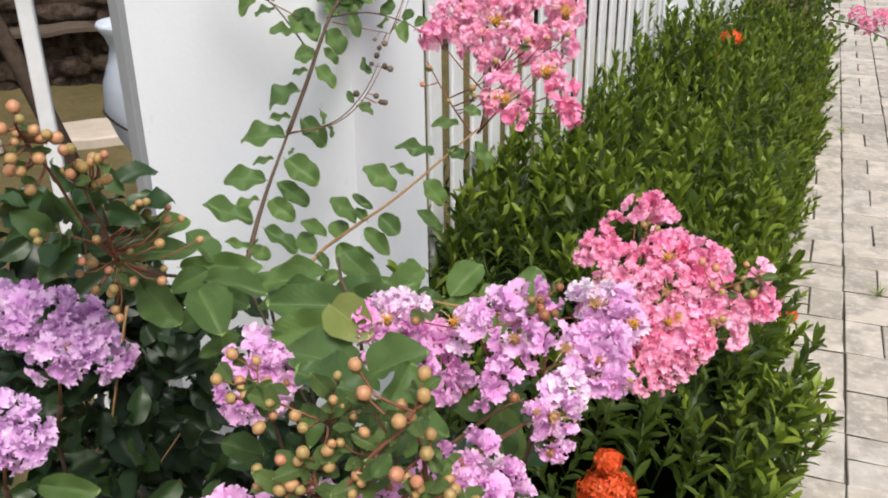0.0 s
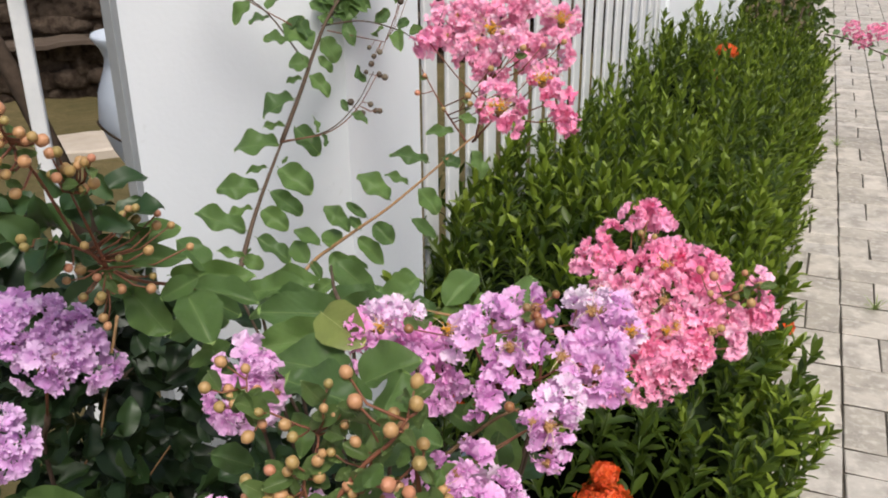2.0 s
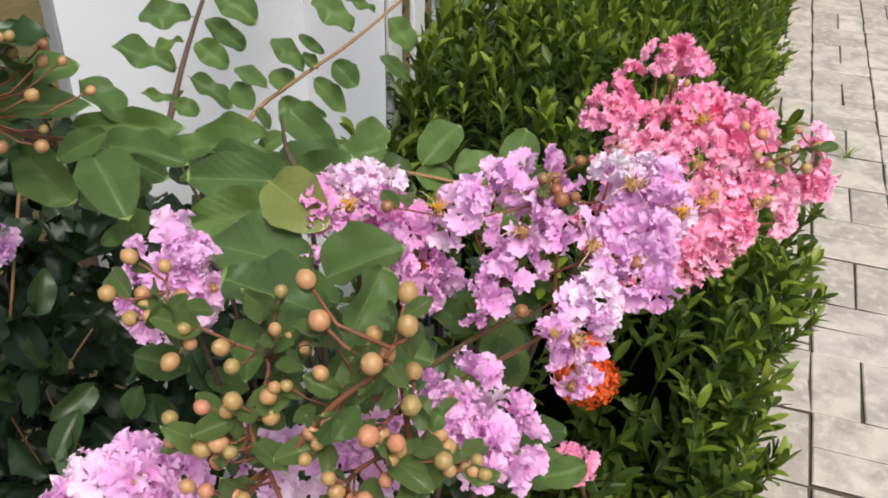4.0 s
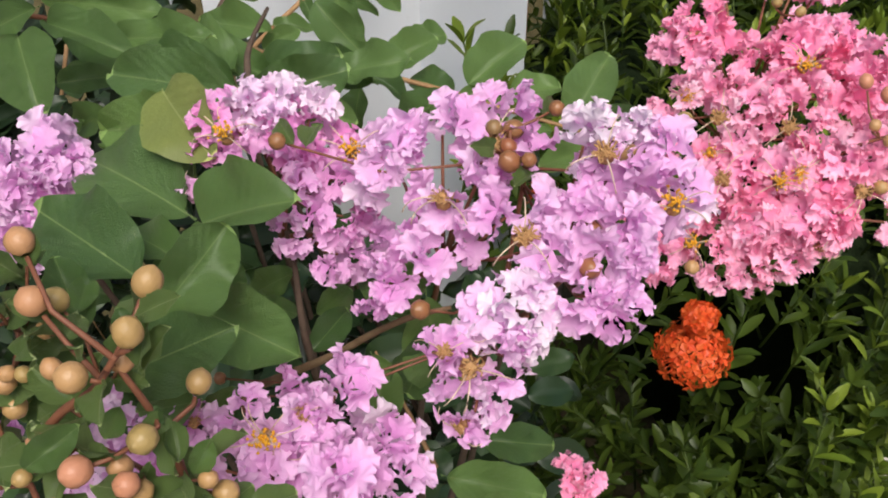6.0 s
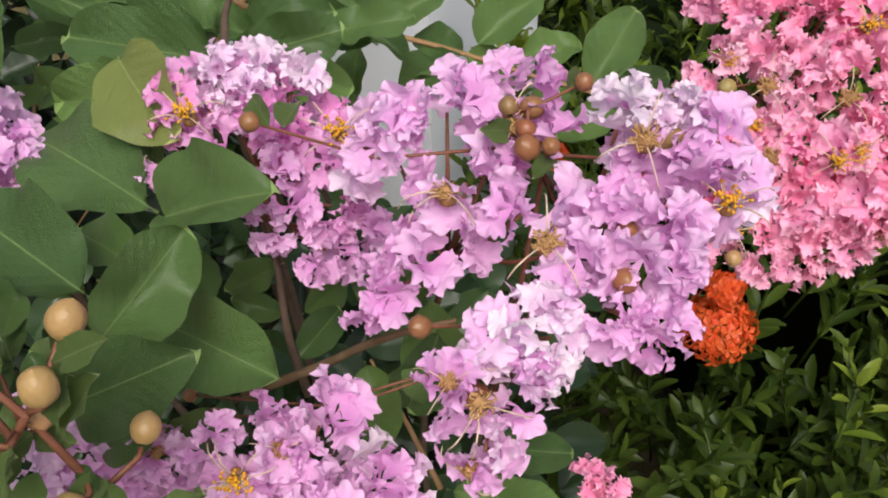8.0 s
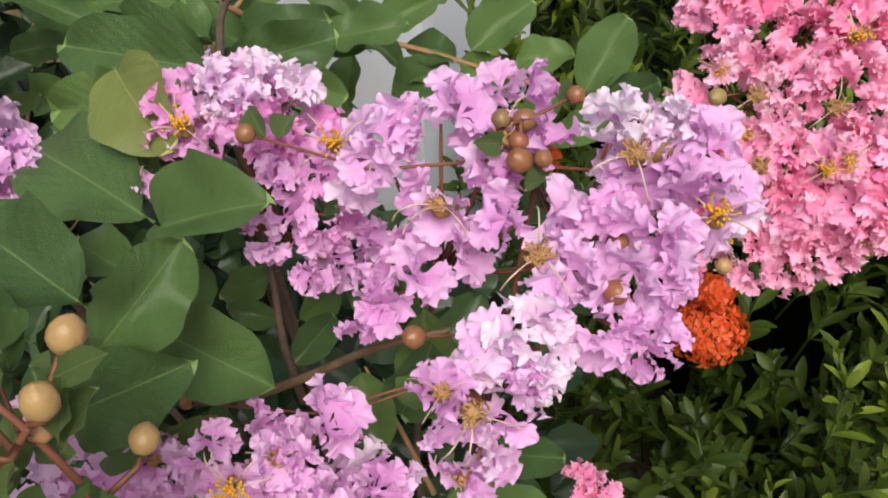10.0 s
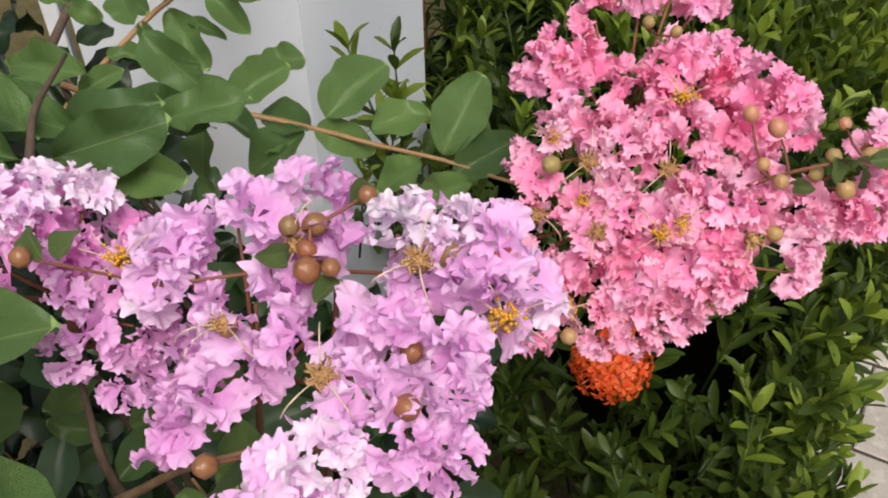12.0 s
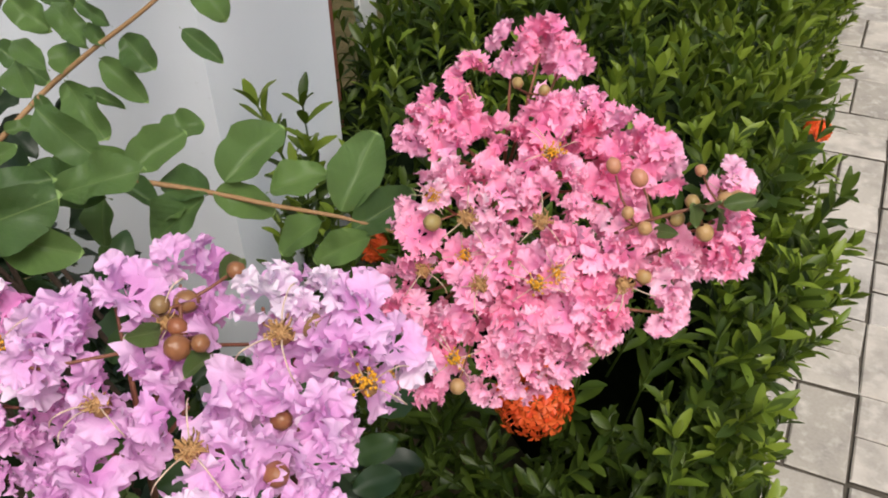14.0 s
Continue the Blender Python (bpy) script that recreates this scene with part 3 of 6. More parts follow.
def leaf_mesh(seed, fold, curl, wave, point, width, long=True):
    """A smooth oval leaf 1 long along +y, with a short stalk and a small point."""
    rng = random.Random(seed)
    vs, fs = [], []
    nu, nv = (9, 21) if long else (7, 9)
    ph = rng.uniform(0, 6.3)
    for j in range(nv):
        v = (1 - math.cos(math.pi * j / (nv - 1))) / 2
        half = 0.5 * width * (max(0.0, 1 - abs(2 * v ** 1.08 - 1) ** 2.1) ** 0.57 * (1 - point * max(0.0, (v - 0.5) / 0.5) ** 1.5) * (1 + 0.03 * math.sin(v * 24 + ph)) + 0.012)
        for i in range(nu):
            u = 2 * i / (nu - 1) - 1
            z = fold * abs(u) * half * 2 - curl * v * v + 1.25 * wave * abs(u) * math.sin(v * 11 + ph + (1.4 if u > 0 else 0))
            vs.append((u * half, 0.06 + 0.94 * v, z))
    for j in range(nv - 1):
        for i in range(nu - 1):
            fs.append((j * nu + i, j * nu + i + 1, (j + 1) * nu + i + 1, (j + 1) * nu + i))
    o = len(vs)
    vs += [(-0.012, 0, 0), (0.012, 0, 0)]
    fs.append((o, o + 1, nu // 2 + 1, nu // 2 - 1))
    return vs, fs


SHAPES = [(0.26, 0.20, 0.055, 0.22), (0.34, 0.12, 0.070, 0.12), (0.22, 0.28, 0.06, 0.30), (0.40, 0.18, 0.055, 0.20), (0.28, 0.06, 0.080, 0.10), (0.36, 0.34, 0.065, 0.28)]
LEAVES = {w: [mesh_of("leaf", *leaf_mesh(300 + k, *s, w), [LEAF]) for k, s in enumerate(SHAPES)] for w in (0.5, 0.6, 0.8)}
WAVY_SHAPES = [(0.24, 0.14, 0.085, 0.02), (0.16, 0.22, 0.11, 0.08), (0.30, 0.08, 0.095, 0.10), (0.20, -0.10, 0.10, 0.0)]
WAVY_LEAVES = {w: [mesh_of("leaf", *leaf_mesh(360 + k, *s, w), [LEAF]) for k, s in enumerate(WAVY_SHAPES)] for w in (0.5, 0.6, 0.8)}
YOUNG_LEAVES = [mesh_of("young_leaf", *leaf_mesh(340 + k, *s, 0.55, False), [LEAF_YOUNG]) for k, s in enumerate(SHAPES[:4])]
PALE_LEAF = mesh_of("pale_leaf", *leaf_mesh(330, 0.2, 0.25, 0.03, 0.2, 0.8), [LEAF_PALE])
LEAF_RNG = random.Random(77)
FACE = Vector((0.25, -0.62, 0.75)).normalized()    # leaves turn to the open side and the light


def leaf_pose(a, b, rng, spread=0.35, face=FACE):
    a, b = Vector(a), Vector(b)
    y = (b - a).normalized()
    up = (face + Vector((rng.gauss(0, spread), rng.gauss(0, spread), rng.gauss(0, spread)))).normalized()
    x = y.cross(up).normalized()
    z = x.cross(y)
    s = (b - a).length
    m = Matrix((x, y, z)).transposed().to_4x4() @ Matrix.Diagonal((s, s, s, 1))
    m.translation = a
    return m


OPEN_FACE = Vector((0.56, -0.46, 0.69)).normalized()    # the outer leaves turn to the path


def leaf(bush, a, b, width, pale=False, wavy=False, outer=False):
    w = min(LEAVES, key=lambda k: abs(k - width))
    me = PALE_LEAF if pale else LEAF_RNG.choice(WAVY_LEAVES[w] if wavy else LEAVES[w])
    m = leaf_pose(a, b, LEAF_RNG, 0.14, OPEN_FACE if outer else FACE) @ Matrix.Diagonal((width / w, 1, 1, 1))
    return part("leaf", me, bush, m, "pale yellow-green turned leaf" if pale else "")


def twig(bush, line, count, size, label, thick, width, droop):
    """A twig with leaves in loose pairs along it."""
    pts = smooth_line(line, 5)
    rel = [p - pts[0] for p in pts]
    ob = part("twig", mesh_of("twig", *tube(rel, [thick * (1 - 0.6 * i / len(rel)) for i in range(len(rel))], 7), [TAN_STEM if "tan" in label else PEELING if "peeling" in label else BARK]), bush, Matrix.Translation(pts[0]), label)
    rng = random.Random(round(sum(p.x * 91 + p.z * 57 for p in pts) * 1000))
    for k in range(count):
        f = (k // 2 + 0.75 + 0.3 * (k % 2) * rng.random()) / (count / 2 + 0.6) * (len(pts) - 1)
        i = min(int(f), len(pts) - 2)
        at = pts[i].lerp(pts[i + 1], f - i)
        along = (pts[i + 1] - pts[i]).normalized()
        side = along.cross(FACE).normalized() * (1 if k % 2 else -1)
        way = (side * rng.uniform(0.75, 1.1) + along * rng.uniform(0.1, 0.55) + FACE * rng.uniform(-0.15, 0.30) - Vector((0, 0, droop * rng.uniform(0.2, 0.9)))).normalized()
        s = size * rng.uniform(0.72, 1.12)
        a = at + way * thick
        w = min(LEAVES, key=lambda q: abs(q - width))
        part("leaf", rng.choice(LEAVES[w]), bush, leaf_pose(a, a + way * s, rng, 0.5))
    return ob


def fade(at):
    """How many of the blooms have faded to white; whole sprays fade together."""
    return max(0.03, min(0.5, 0.05 + 1.6 * (noise.noise(at * 26.0 + Vector((4.3, 1.7, 8.1))) - 0.2)))


def panicle(bush, kind, stalk, lobes, label, seed, dense=1.0):
    """A flower head: stalks from its stalk to every lobe, and blooms all over the lobes."""
    rng = random.Random(seed)
    stalk = Vector(stalk)
    mid = sum((Vector(l[:3]) for l in lobes), Vector()) / len(lobes)
    pile = Pile()
    core = stalk.lerp(mid, 0.55)
    pile.add(*tube([Vector(), core - stalk], [0.0018, 0.0014], 6))
    for x, y, z, r in lobes:
        pile.add(*tube([core - stalk, (core.lerp(Vector((x, y, z)), 0.6)) - stalk + Vector((0, 0, -0.004)), Vector((x, y, z)) - stalk], [0.0013, 0.001, 0.0007], 5))
    head = part("flower_head", pile.mesh("flower_stalks", RED_STEM), bush, Matrix.Translation(stalk), label)
    size, frilly = 1.0, "pink" in kind
    out = (mid - stalk).normalized()
    for x, y, z, r in lobes:
        c = Vector((x, y, z))
        n = max(6 if frilly else 4, int(dense * 4 * math.pi * r * r / (0.00045 if frilly else 0.00061)))
        for k in range(n):
            h = 1 - 2 * (k + 0.5) / n
            a = k * 2.39996 + rng.uniform(-0.3, 0.3)
            d = Vector((math.sqrt(1 - h * h) * math.cos(a), math.sqrt(1 - h * h) * math.sin(a), h))
            d = (d + 0.25 * Vector((rng.gauss(0, 1), rng.gauss(0, 1), rng.gauss(0, 1)))).normalized()
            p = c + d * r * rng.uniform(0.55, 0.88)
            if any((p - Vector(o[:3])).length < 0.42 * o[3] for o in lobes) or d.dot((p - stalk).normalized()) < -0.2:
                continue
            s = size * rng.uniform(0.82, 1.12) * min(1.0, 0.62 + r * 22) * (0.82 if frilly and r > 0.024 else 1.0)
            m = Matrix.Translation(p) @ d.to_track_quat("Z", "Y").to_matrix().to_4x4() @ pose(0, 0, 0, 0, 0, rng.uniform(0, 360)) @ Matrix.Diagonal((s, s, s, 1))
            if kind != "faded" and rng.random() < (0.06 if frilly else 0.05):
                yellow = rng.random() < (0.3 if frilly else 0.0)
                tuft = m @ pose(0, 0, 0.003) @ Matrix.Diagonal((0.9, 0.9, 0.9, 1))
                part("stamen_tuft", rng.choice(STAMENS if yellow else SPENT), head, tuft, "tuft of yellow stamens" if yellow else "withered tan stamens")
            part("bloom", rng.choice(BLOOMS["faded" if kind in ("lavender", "magenta") and rng.random() < fade(c) * (0.4 if kind == "magenta" else 0.9) else kind]), head, m)
    return head


TUFT_RNG = random.Random(9)


def stamen_tuft(bush, at, size=1.0, spent=False):
    way = (FACE + Vector((TUFT_RNG.gauss(0, .2), TUFT_RNG.gauss(0, .2), TUFT_RNG.gauss(0, .2)))).normalized()
    m = Matrix.Translation(at) @ way.to_track_quat("Z", "Y").to_matrix().to_4x4() @ Matrix.Diagonal((size, size, size, 1))
    return part("stamen_tuft", TUFT_RNG.choice(SPENT if spent else STAMENS), bush, m, "withered tan stamens" if spent else "tuft of yellow stamens")


def bud_spray(bush, line, places, label, leaves, thick):
    """A stalk with buds, each on a stalklet that joins the stalk below it."""
    pts = smooth_line(line, 9)
    o = pts[0]
    pile = Pile()
    pile.add(*tube([p - o for p in pts], [thick * (1 - 0.5 * i / len(pts)) for i in range(len(pts))], 7))
    rng = random.Random(len(places) * 31 + int(o.x * 1000))
    kind = SEEDS if "seed" in label else BROWN_BUDS if "brown buds" in label else BUDS
    poses, stalklets = [], []
    for p in places:
        p = Vector(p)
        joint = min(pts, key=lambda q: (q - p).length + 0.5 * max(0, q.z - p.z + 0.004))
        ease = joint.lerp(p, 0.55) + Vector((rng.gauss(0, .002), rng.gauss(0, .002), -0.12 * (p - joint).length))
        way = (p - ease).normalized()
        stem = p - way * 0.006
        poses.append((stem, way))
        stalklets.append((joint, mesh_of("stalklet", *tube([Vector(), ease - joint, stem - joint], [thick * 0.6, thick * 0.5, thick * 0.45], 5), [RED_STEM])))
    spray = part("bud_stalk", pile.mesh("bud_stalk", RED_STEM), bush, Matrix.Translation(o), label)
    for joint, me in stalklets:
        part("stalklet", me, spray, Matrix.Translation(joint))
    for stem, way in poses:
        s = rng.uniform(0.92, 1.06) if "stout" in label else rng.uniform(0.62, 0.96)
        m = Matrix.Translation(stem) @ way.to_track_quat("Z", "Y").to_matrix().to_4x4() @ Matrix.Diagonal((s, s, s * rng.uniform(.92, 1.06), 1))
        part("bud", kind, spray, m)
    for k in range(leaves * (6 if leaves > 4 else 2)):
        stem, way = rng.choice(poses)
        a = stem - way * rng.uniform(0.004, 0.015)
        d = (way + 1.1 * Vector((rng.gauss(0, 1), rng.gauss(0, 1), rng.gauss(0, .6)))).normalized()
        part("small_leaf", rng.choice(YOUNG_LEAVES), spray, leaf_pose(a, a + d * rng.uniform(0.014, 0.030 if leaves > 4 else 0.020), rng, 0.5))
    return spray


lavender = base("crepe_myrtle", (-0.46, 1.0, GROUND), "crepe myrtle bush with lavender crinkled flowers and green leaves", "bush", "crepe myrtles")
pink = base("crepe_myrtle", (-0.33, 1.18, GROUND), "crepe myrtle bush with bright pink crinkled flowers", "bush", "crepe myrtles")


def main_stems(bush, root, tips, label):
    root = Vector(root)
    rng = random.Random(len(tips))
    for t in tips:
        t = Vector(t)
        pts = smooth_line([root + Vector((rng.gauss(0, .02), rng.gauss(0, .02), -0.03)), root.lerp(t, 0.4) + Vector((rng.gauss(0, .03), rng.gauss(0, .03), 0.10)), root.lerp(t, 0.8) + Vector((0, 0, 0.03)), t], 5)
        rel = [p - root for p in pts]
        part("stem", mesh_of("stem", *tube(rel, [0.0045 - 0.0030 * i / len(rel) for i in range(len(rel))], 8), [BARK]), bush, Matrix.Translation(root), label)
panicle(lavender, 'magenta', (-0.326, 0.766, 1.082),
        [(-0.342, 0.747, 1.155, 0.013), (-0.337, 0.738, 1.141, 0.012), (-0.338, 0.768, 1.149, 0.014), (-0.319, 0.758, 1.143, 0.015), (-0.329, 0.790, 1.141, 0.014), (-0.312, 0.781, 1.137, 0.014), (-0.296, 0.777, 1.127, 0.014), (-0.297, 0.795, 1.125, 0.011), (-0.284, 0.770, 1.113, 0.013)],
        'dome of magenta and pale lavender crinkled flowers', 11, 1.40)
panicle(lavender, 'lavender', (-0.326, 0.766, 1.082),
        [(-0.303, 0.754, 1.129, 0.013), (-0.296, 0.752, 1.116, 0.011), (-0.272, 0.771, 1.100, 0.012), (-0.280, 0.759, 1.097, 0.010)],
        'lavender crinkled flowers under the magenta dome', 24, 1.00)
panicle(lavender, 'lavender', (-0.244, 0.789, 1.048),
        [(-0.254, 0.778, 1.152, 0.019), (-0.243, 0.801, 1.160, 0.018), (-0.222, 0.818, 1.166, 0.015), (-0.203, 0.798, 1.157, 0.014), (-0.218, 0.778, 1.150, 0.020), (-0.189, 0.775, 1.152, 0.018), (-0.216, 0.757, 1.131, 0.016), (-0.222, 0.743, 1.122, 0.015), (-0.234, 0.732, 1.117, 0.009), (-0.166, 0.765, 1.151, 0.016)],
        'broad lavender crinkled flower cluster with round buds', 12, 1.00)
panicle(lavender, 'lavender', (-0.206, 0.811, 1.043),
        [(-0.162, 0.813, 1.174, 0.015), (-0.142, 0.822, 1.172, 0.012), (-0.137, 0.797, 1.163, 0.017), (-0.143, 0.779, 1.157, 0.016), (-0.134, 0.772, 1.147, 0.012), (-0.140, 0.757, 1.141, 0.009), (-0.127, 0.761, 1.138, 0.006), (-0.165, 0.789, 1.153, 0.013), (-0.136, 0.824, 1.156, 0.011)],
        'lavender crinkled flowers fading to white', 13, 1.00)
panicle(lavender, 'lavender', (-0.197, 0.782, 1.087),
        [(-0.175, 0.733, 1.131, 0.010), (-0.170, 0.721, 1.121, 0.014), (-0.159, 0.726, 1.121, 0.011), (-0.180, 0.709, 1.120, 0.009), (-0.161, 0.706, 1.105, 0.008)],
        'small drooping lavender flower tuft with one dangling bloom', 14, 0.80)
panicle(lavender, 'lavender', (-0.277, 0.699, 0.949),
        [(-0.223, 0.688, 1.091, 0.017), (-0.238, 0.670, 1.083, 0.016), (-0.258, 0.665, 1.083, 0.009), (-0.223, 0.673, 1.072, 0.020), (-0.200, 0.685, 1.071, 0.017), (-0.202, 0.663, 1.063, 0.020), (-0.235, 0.653, 1.064, 0.016), (-0.188, 0.680, 1.062, 0.012), (-0.255, 0.647, 1.059, 0.014)],
        'rounded lavender flower cluster low on the bush', 15, 1.00)
panicle(lavender, 'lavender', (-0.319, 0.629, 0.972),
        [(-0.289, 0.654, 1.057, 0.014), (-0.309, 0.635, 1.049, 0.018), (-0.281, 0.633, 1.043, 0.018), (-0.337, 0.632, 1.054, 0.014), (-0.318, 0.616, 1.038, 0.014)],
        'lavender flowers deep under the flower buds', 16, 1.00)
panicle(lavender, 'lavender', (-0.397, 0.599, 0.979),
        [(-0.384, 0.584, 1.058, 0.022), (-0.364, 0.590, 1.059, 0.019), (-0.403, 0.573, 1.052, 0.021), (-0.374, 0.575, 1.035, 0.025), (-0.409, 0.561, 1.038, 0.019), (-0.352, 0.581, 1.043, 0.016)],
        'pale lavender flower cluster near the base leaves', 17, 1.00)
panicle(lavender, 'lavender', (-0.415, 0.700, 1.067),
        [(-0.426, 0.699, 1.125, 0.021), (-0.404, 0.699, 1.120, 0.016), (-0.435, 0.680, 1.106, 0.016), (-0.413, 0.687, 1.102, 0.020), (-0.426, 0.671, 1.094, 0.011)],
        'small lavender flower tuft behind green buds', 18, 1.70)
panicle(lavender, 'violet', (-0.711, 0.737, 0.990),
        [(-0.696, 0.702, 1.113, 0.033), (-0.669, 0.711, 1.114, 0.030), (-0.715, 0.701, 1.122, 0.020), (-0.636, 0.720, 1.103, 0.030), (-0.652, 0.696, 1.088, 0.030), (-0.615, 0.716, 1.085, 0.023), (-0.626, 0.702, 1.071, 0.018)],
        'dense lavender flower cluster among dark leaves', 19, 1.00)
panicle(lavender, 'violet', (-0.664, 0.615, 0.984),
        [(-0.608, 0.585, 1.092, 0.026), (-0.587, 0.586, 1.080, 0.022), (-0.612, 0.572, 1.072, 0.022)],
        'lavender flower cluster low among dark leaves', 20, 1.00)
panicle(lavender, 'faded', (-0.326, 0.766, 1.082),
        [(-0.336, 0.767, 1.162, 0.009), (-0.328, 0.780, 1.161, 0.009), (-0.316, 0.789, 1.154, 0.008), (-0.319, 0.764, 1.159, 0.008)],
        'white faded crinkled flowers on the dome', 21, 1.00)
panicle(lavender, 'faded', (-0.206, 0.811, 1.043),
        [(-0.170, 0.804, 1.184, 0.009), (-0.152, 0.815, 1.183, 0.008)],
        'white faded crinkled flowers', 22, 1.00)
panicle(lavender, 'faded', (-0.197, 0.782, 1.087),
        [(-0.167, 0.742, 1.140, 0.010), (-0.158, 0.741, 1.133, 0.009), (-0.157, 0.731, 1.127, 0.007)],
        'white faded crinkled flowers', 23, 1.00)
panicle(pink, 'pink', (-0.191, 1.040, 1.030),
        [(-0.176, 1.069, 1.162, 0.013), (-0.160, 1.073, 1.162, 0.015), (-0.147, 1.076, 1.157, 0.012), (-0.196, 1.053, 1.147, 0.010), (-0.206, 1.037, 1.129, 0.016), (-0.212, 1.026, 1.123, 0.013), (-0.184, 1.025, 1.118, 0.018), (-0.142, 1.046, 1.129, 0.022), (-0.100, 1.053, 1.125, 0.019), (-0.081, 1.053, 1.119, 0.015), (-0.104, 1.033, 1.107, 0.019), (-0.122, 1.064, 1.135, 0.008), (-0.153, 1.024, 1.117, 0.017)],
        'upper pink crinkled flowers with yellow stamens', 31, 1.00)
panicle(pink, 'palepink', (-0.191, 1.040, 1.030),
        [(-0.190, 0.987, 1.108, 0.015), (-0.169, 0.998, 1.115, 0.015), (-0.152, 0.996, 1.110, 0.016), (-0.126, 1.012, 1.114, 0.016), (-0.149, 0.981, 1.099, 0.011), (-0.114, 1.005, 1.101, 0.015)],
        'band of pale pink crinkled flowers', 32, 1.00)
panicle(pink, 'pink', (-0.191, 1.040, 1.030),
        [(-0.192, 0.970, 1.084, 0.014), (-0.203, 0.962, 1.051, 0.013), (-0.191, 0.958, 1.042, 0.012), (-0.163, 0.978, 1.082, 0.016), (-0.157, 0.957, 1.064, 0.018), (-0.139, 0.975, 1.080, 0.019), (-0.114, 0.982, 1.087, 0.021), (-0.095, 0.989, 1.089, 0.016), (-0.126, 0.961, 1.056, 0.020), (-0.102, 0.972, 1.065, 0.019), (-0.084, 0.977, 1.071, 0.014), (-0.167, 0.942, 1.048, 0.015), (-0.167, 0.921, 1.037, 0.010)],
        'coral pink crinkled flowers with yellow stamens', 33, 1.00)
panicle(pink, 'palepink', (-0.191, 1.040, 1.030),
        [(-0.079, 1.003, 1.095, 0.016), (-0.061, 1.010, 1.095, 0.013), (-0.053, 0.995, 1.087, 0.008), (-0.055, 0.981, 1.074, 0.008), (-0.138, 0.945, 1.038, 0.015), (-0.134, 0.937, 1.031, 0.010), (-0.116, 0.955, 1.042, 0.016), (-0.099, 0.957, 1.046, 0.011), (-0.115, 0.946, 1.031, 0.010), (-0.086, 0.969, 1.061, 0.009)],
        'paler pink crinkled flowers at the rim', 34, 1.00)
panicle(pink, 'pink', (-0.082, 1.036, 1.077),
        [(-0.041, 1.042, 1.120, 0.011), (-0.041, 1.029, 1.107, 0.011), (-0.032, 1.024, 1.095, 0.013), (-0.038, 1.014, 1.093, 0.008)],
        'small pink tuft beyond green buds', 35, 1.00)
panicle(pink, 'palepink', (-0.432, 1.273, 1.167),
        [(-0.508, 1.358, 1.312, 0.030), (-0.471, 1.365, 1.310, 0.036), (-0.426, 1.361, 1.306, 0.040), (-0.391, 1.380, 1.325, 0.035), (-0.345, 1.366, 1.314, 0.029), (-0.446, 1.322, 1.271, 0.033), (-0.398, 1.326, 1.278, 0.040), (-0.346, 1.331, 1.281, 0.032), (-0.423, 1.304, 1.252, 0.023), (-0.474, 1.337, 1.286, 0.029)],
        'loose pink flower cluster before the white fence', 36, 1.15)
panicle(pink, 'pink', (-0.435, 1.271, 1.166),
        [(-0.344, 1.284, 1.255, 0.029), (-0.384, 1.236, 1.227, 0.034), (-0.322, 1.280, 1.231, 0.025), (-0.309, 1.271, 1.207, 0.018), (-0.369, 1.222, 1.209, 0.016), (-0.522, 1.333, 1.284, 0.019)],
        'drooping pink flowers with yellow stamens', 37, 1.00)
panicle(pink, 'pink', (-0.152, 0.889, 0.762),
        [(-0.178, 0.858, 0.882, 0.006), (-0.168, 0.861, 0.878, 0.007), (-0.168, 0.854, 0.872, 0.007)],
        'small pink flower tuft low beside the hedge', 38, 1.00)
stamen_tuft(lavender, (-0.313, 0.729, 1.171))
stamen_tuft(lavender, (-0.270, 0.765, 1.160))
stamen_tuft(lavender, (-0.212, 0.757, 1.160), 1.15, spent=True)
stamen_tuft(lavender, (-0.208, 0.795, 1.170), 1.15, spent=True)
stamen_tuft(lavender, (-0.156, 0.795, 1.184), 1.15, spent=True)
stamen_tuft(lavender, (-0.169, 0.753, 1.161), 1.15, spent=True)
stamen_tuft(lavender, (-0.234, 0.656, 1.089))
stamen_tuft(lavender, (-0.165, 0.707, 1.128), 1.15, spent=True)
stamen_tuft(lavender, (-0.124, 0.797, 1.169))
stamen_tuft(pink, (-0.131, 1.013, 1.136))
stamen_tuft(pink, (-0.116, 0.956, 1.092))
stamen_tuft(pink, (-0.150, 0.924, 1.053))
stamen_tuft(pink, (-0.162, 0.970, 1.112), 1.15, spent=True)
stamen_tuft(pink, (-0.125, 0.985, 1.110), 1.15, spent=True)
stamen_tuft(pink, (-0.146, 0.954, 1.083), 1.15, spent=True)
stamen_tuft(pink, (-0.075, 0.975, 1.092), 1.15, spent=True)
stamen_tuft(pink, (-0.183, 0.957, 1.078), 1.15, spent=True)
stamen_tuft(pink, (-0.182, 0.909, 1.042))
stamen_tuft(pink, (-0.328, 1.233, 1.263), 1.7)
stamen_tuft(pink, (-0.366, 1.178, 1.238), 1.7)
stamen_tuft(pink, (-0.407, 1.265, 1.319), 1.7)
stamen_tuft(pink, (-0.322, 1.292, 1.327), 1.7)
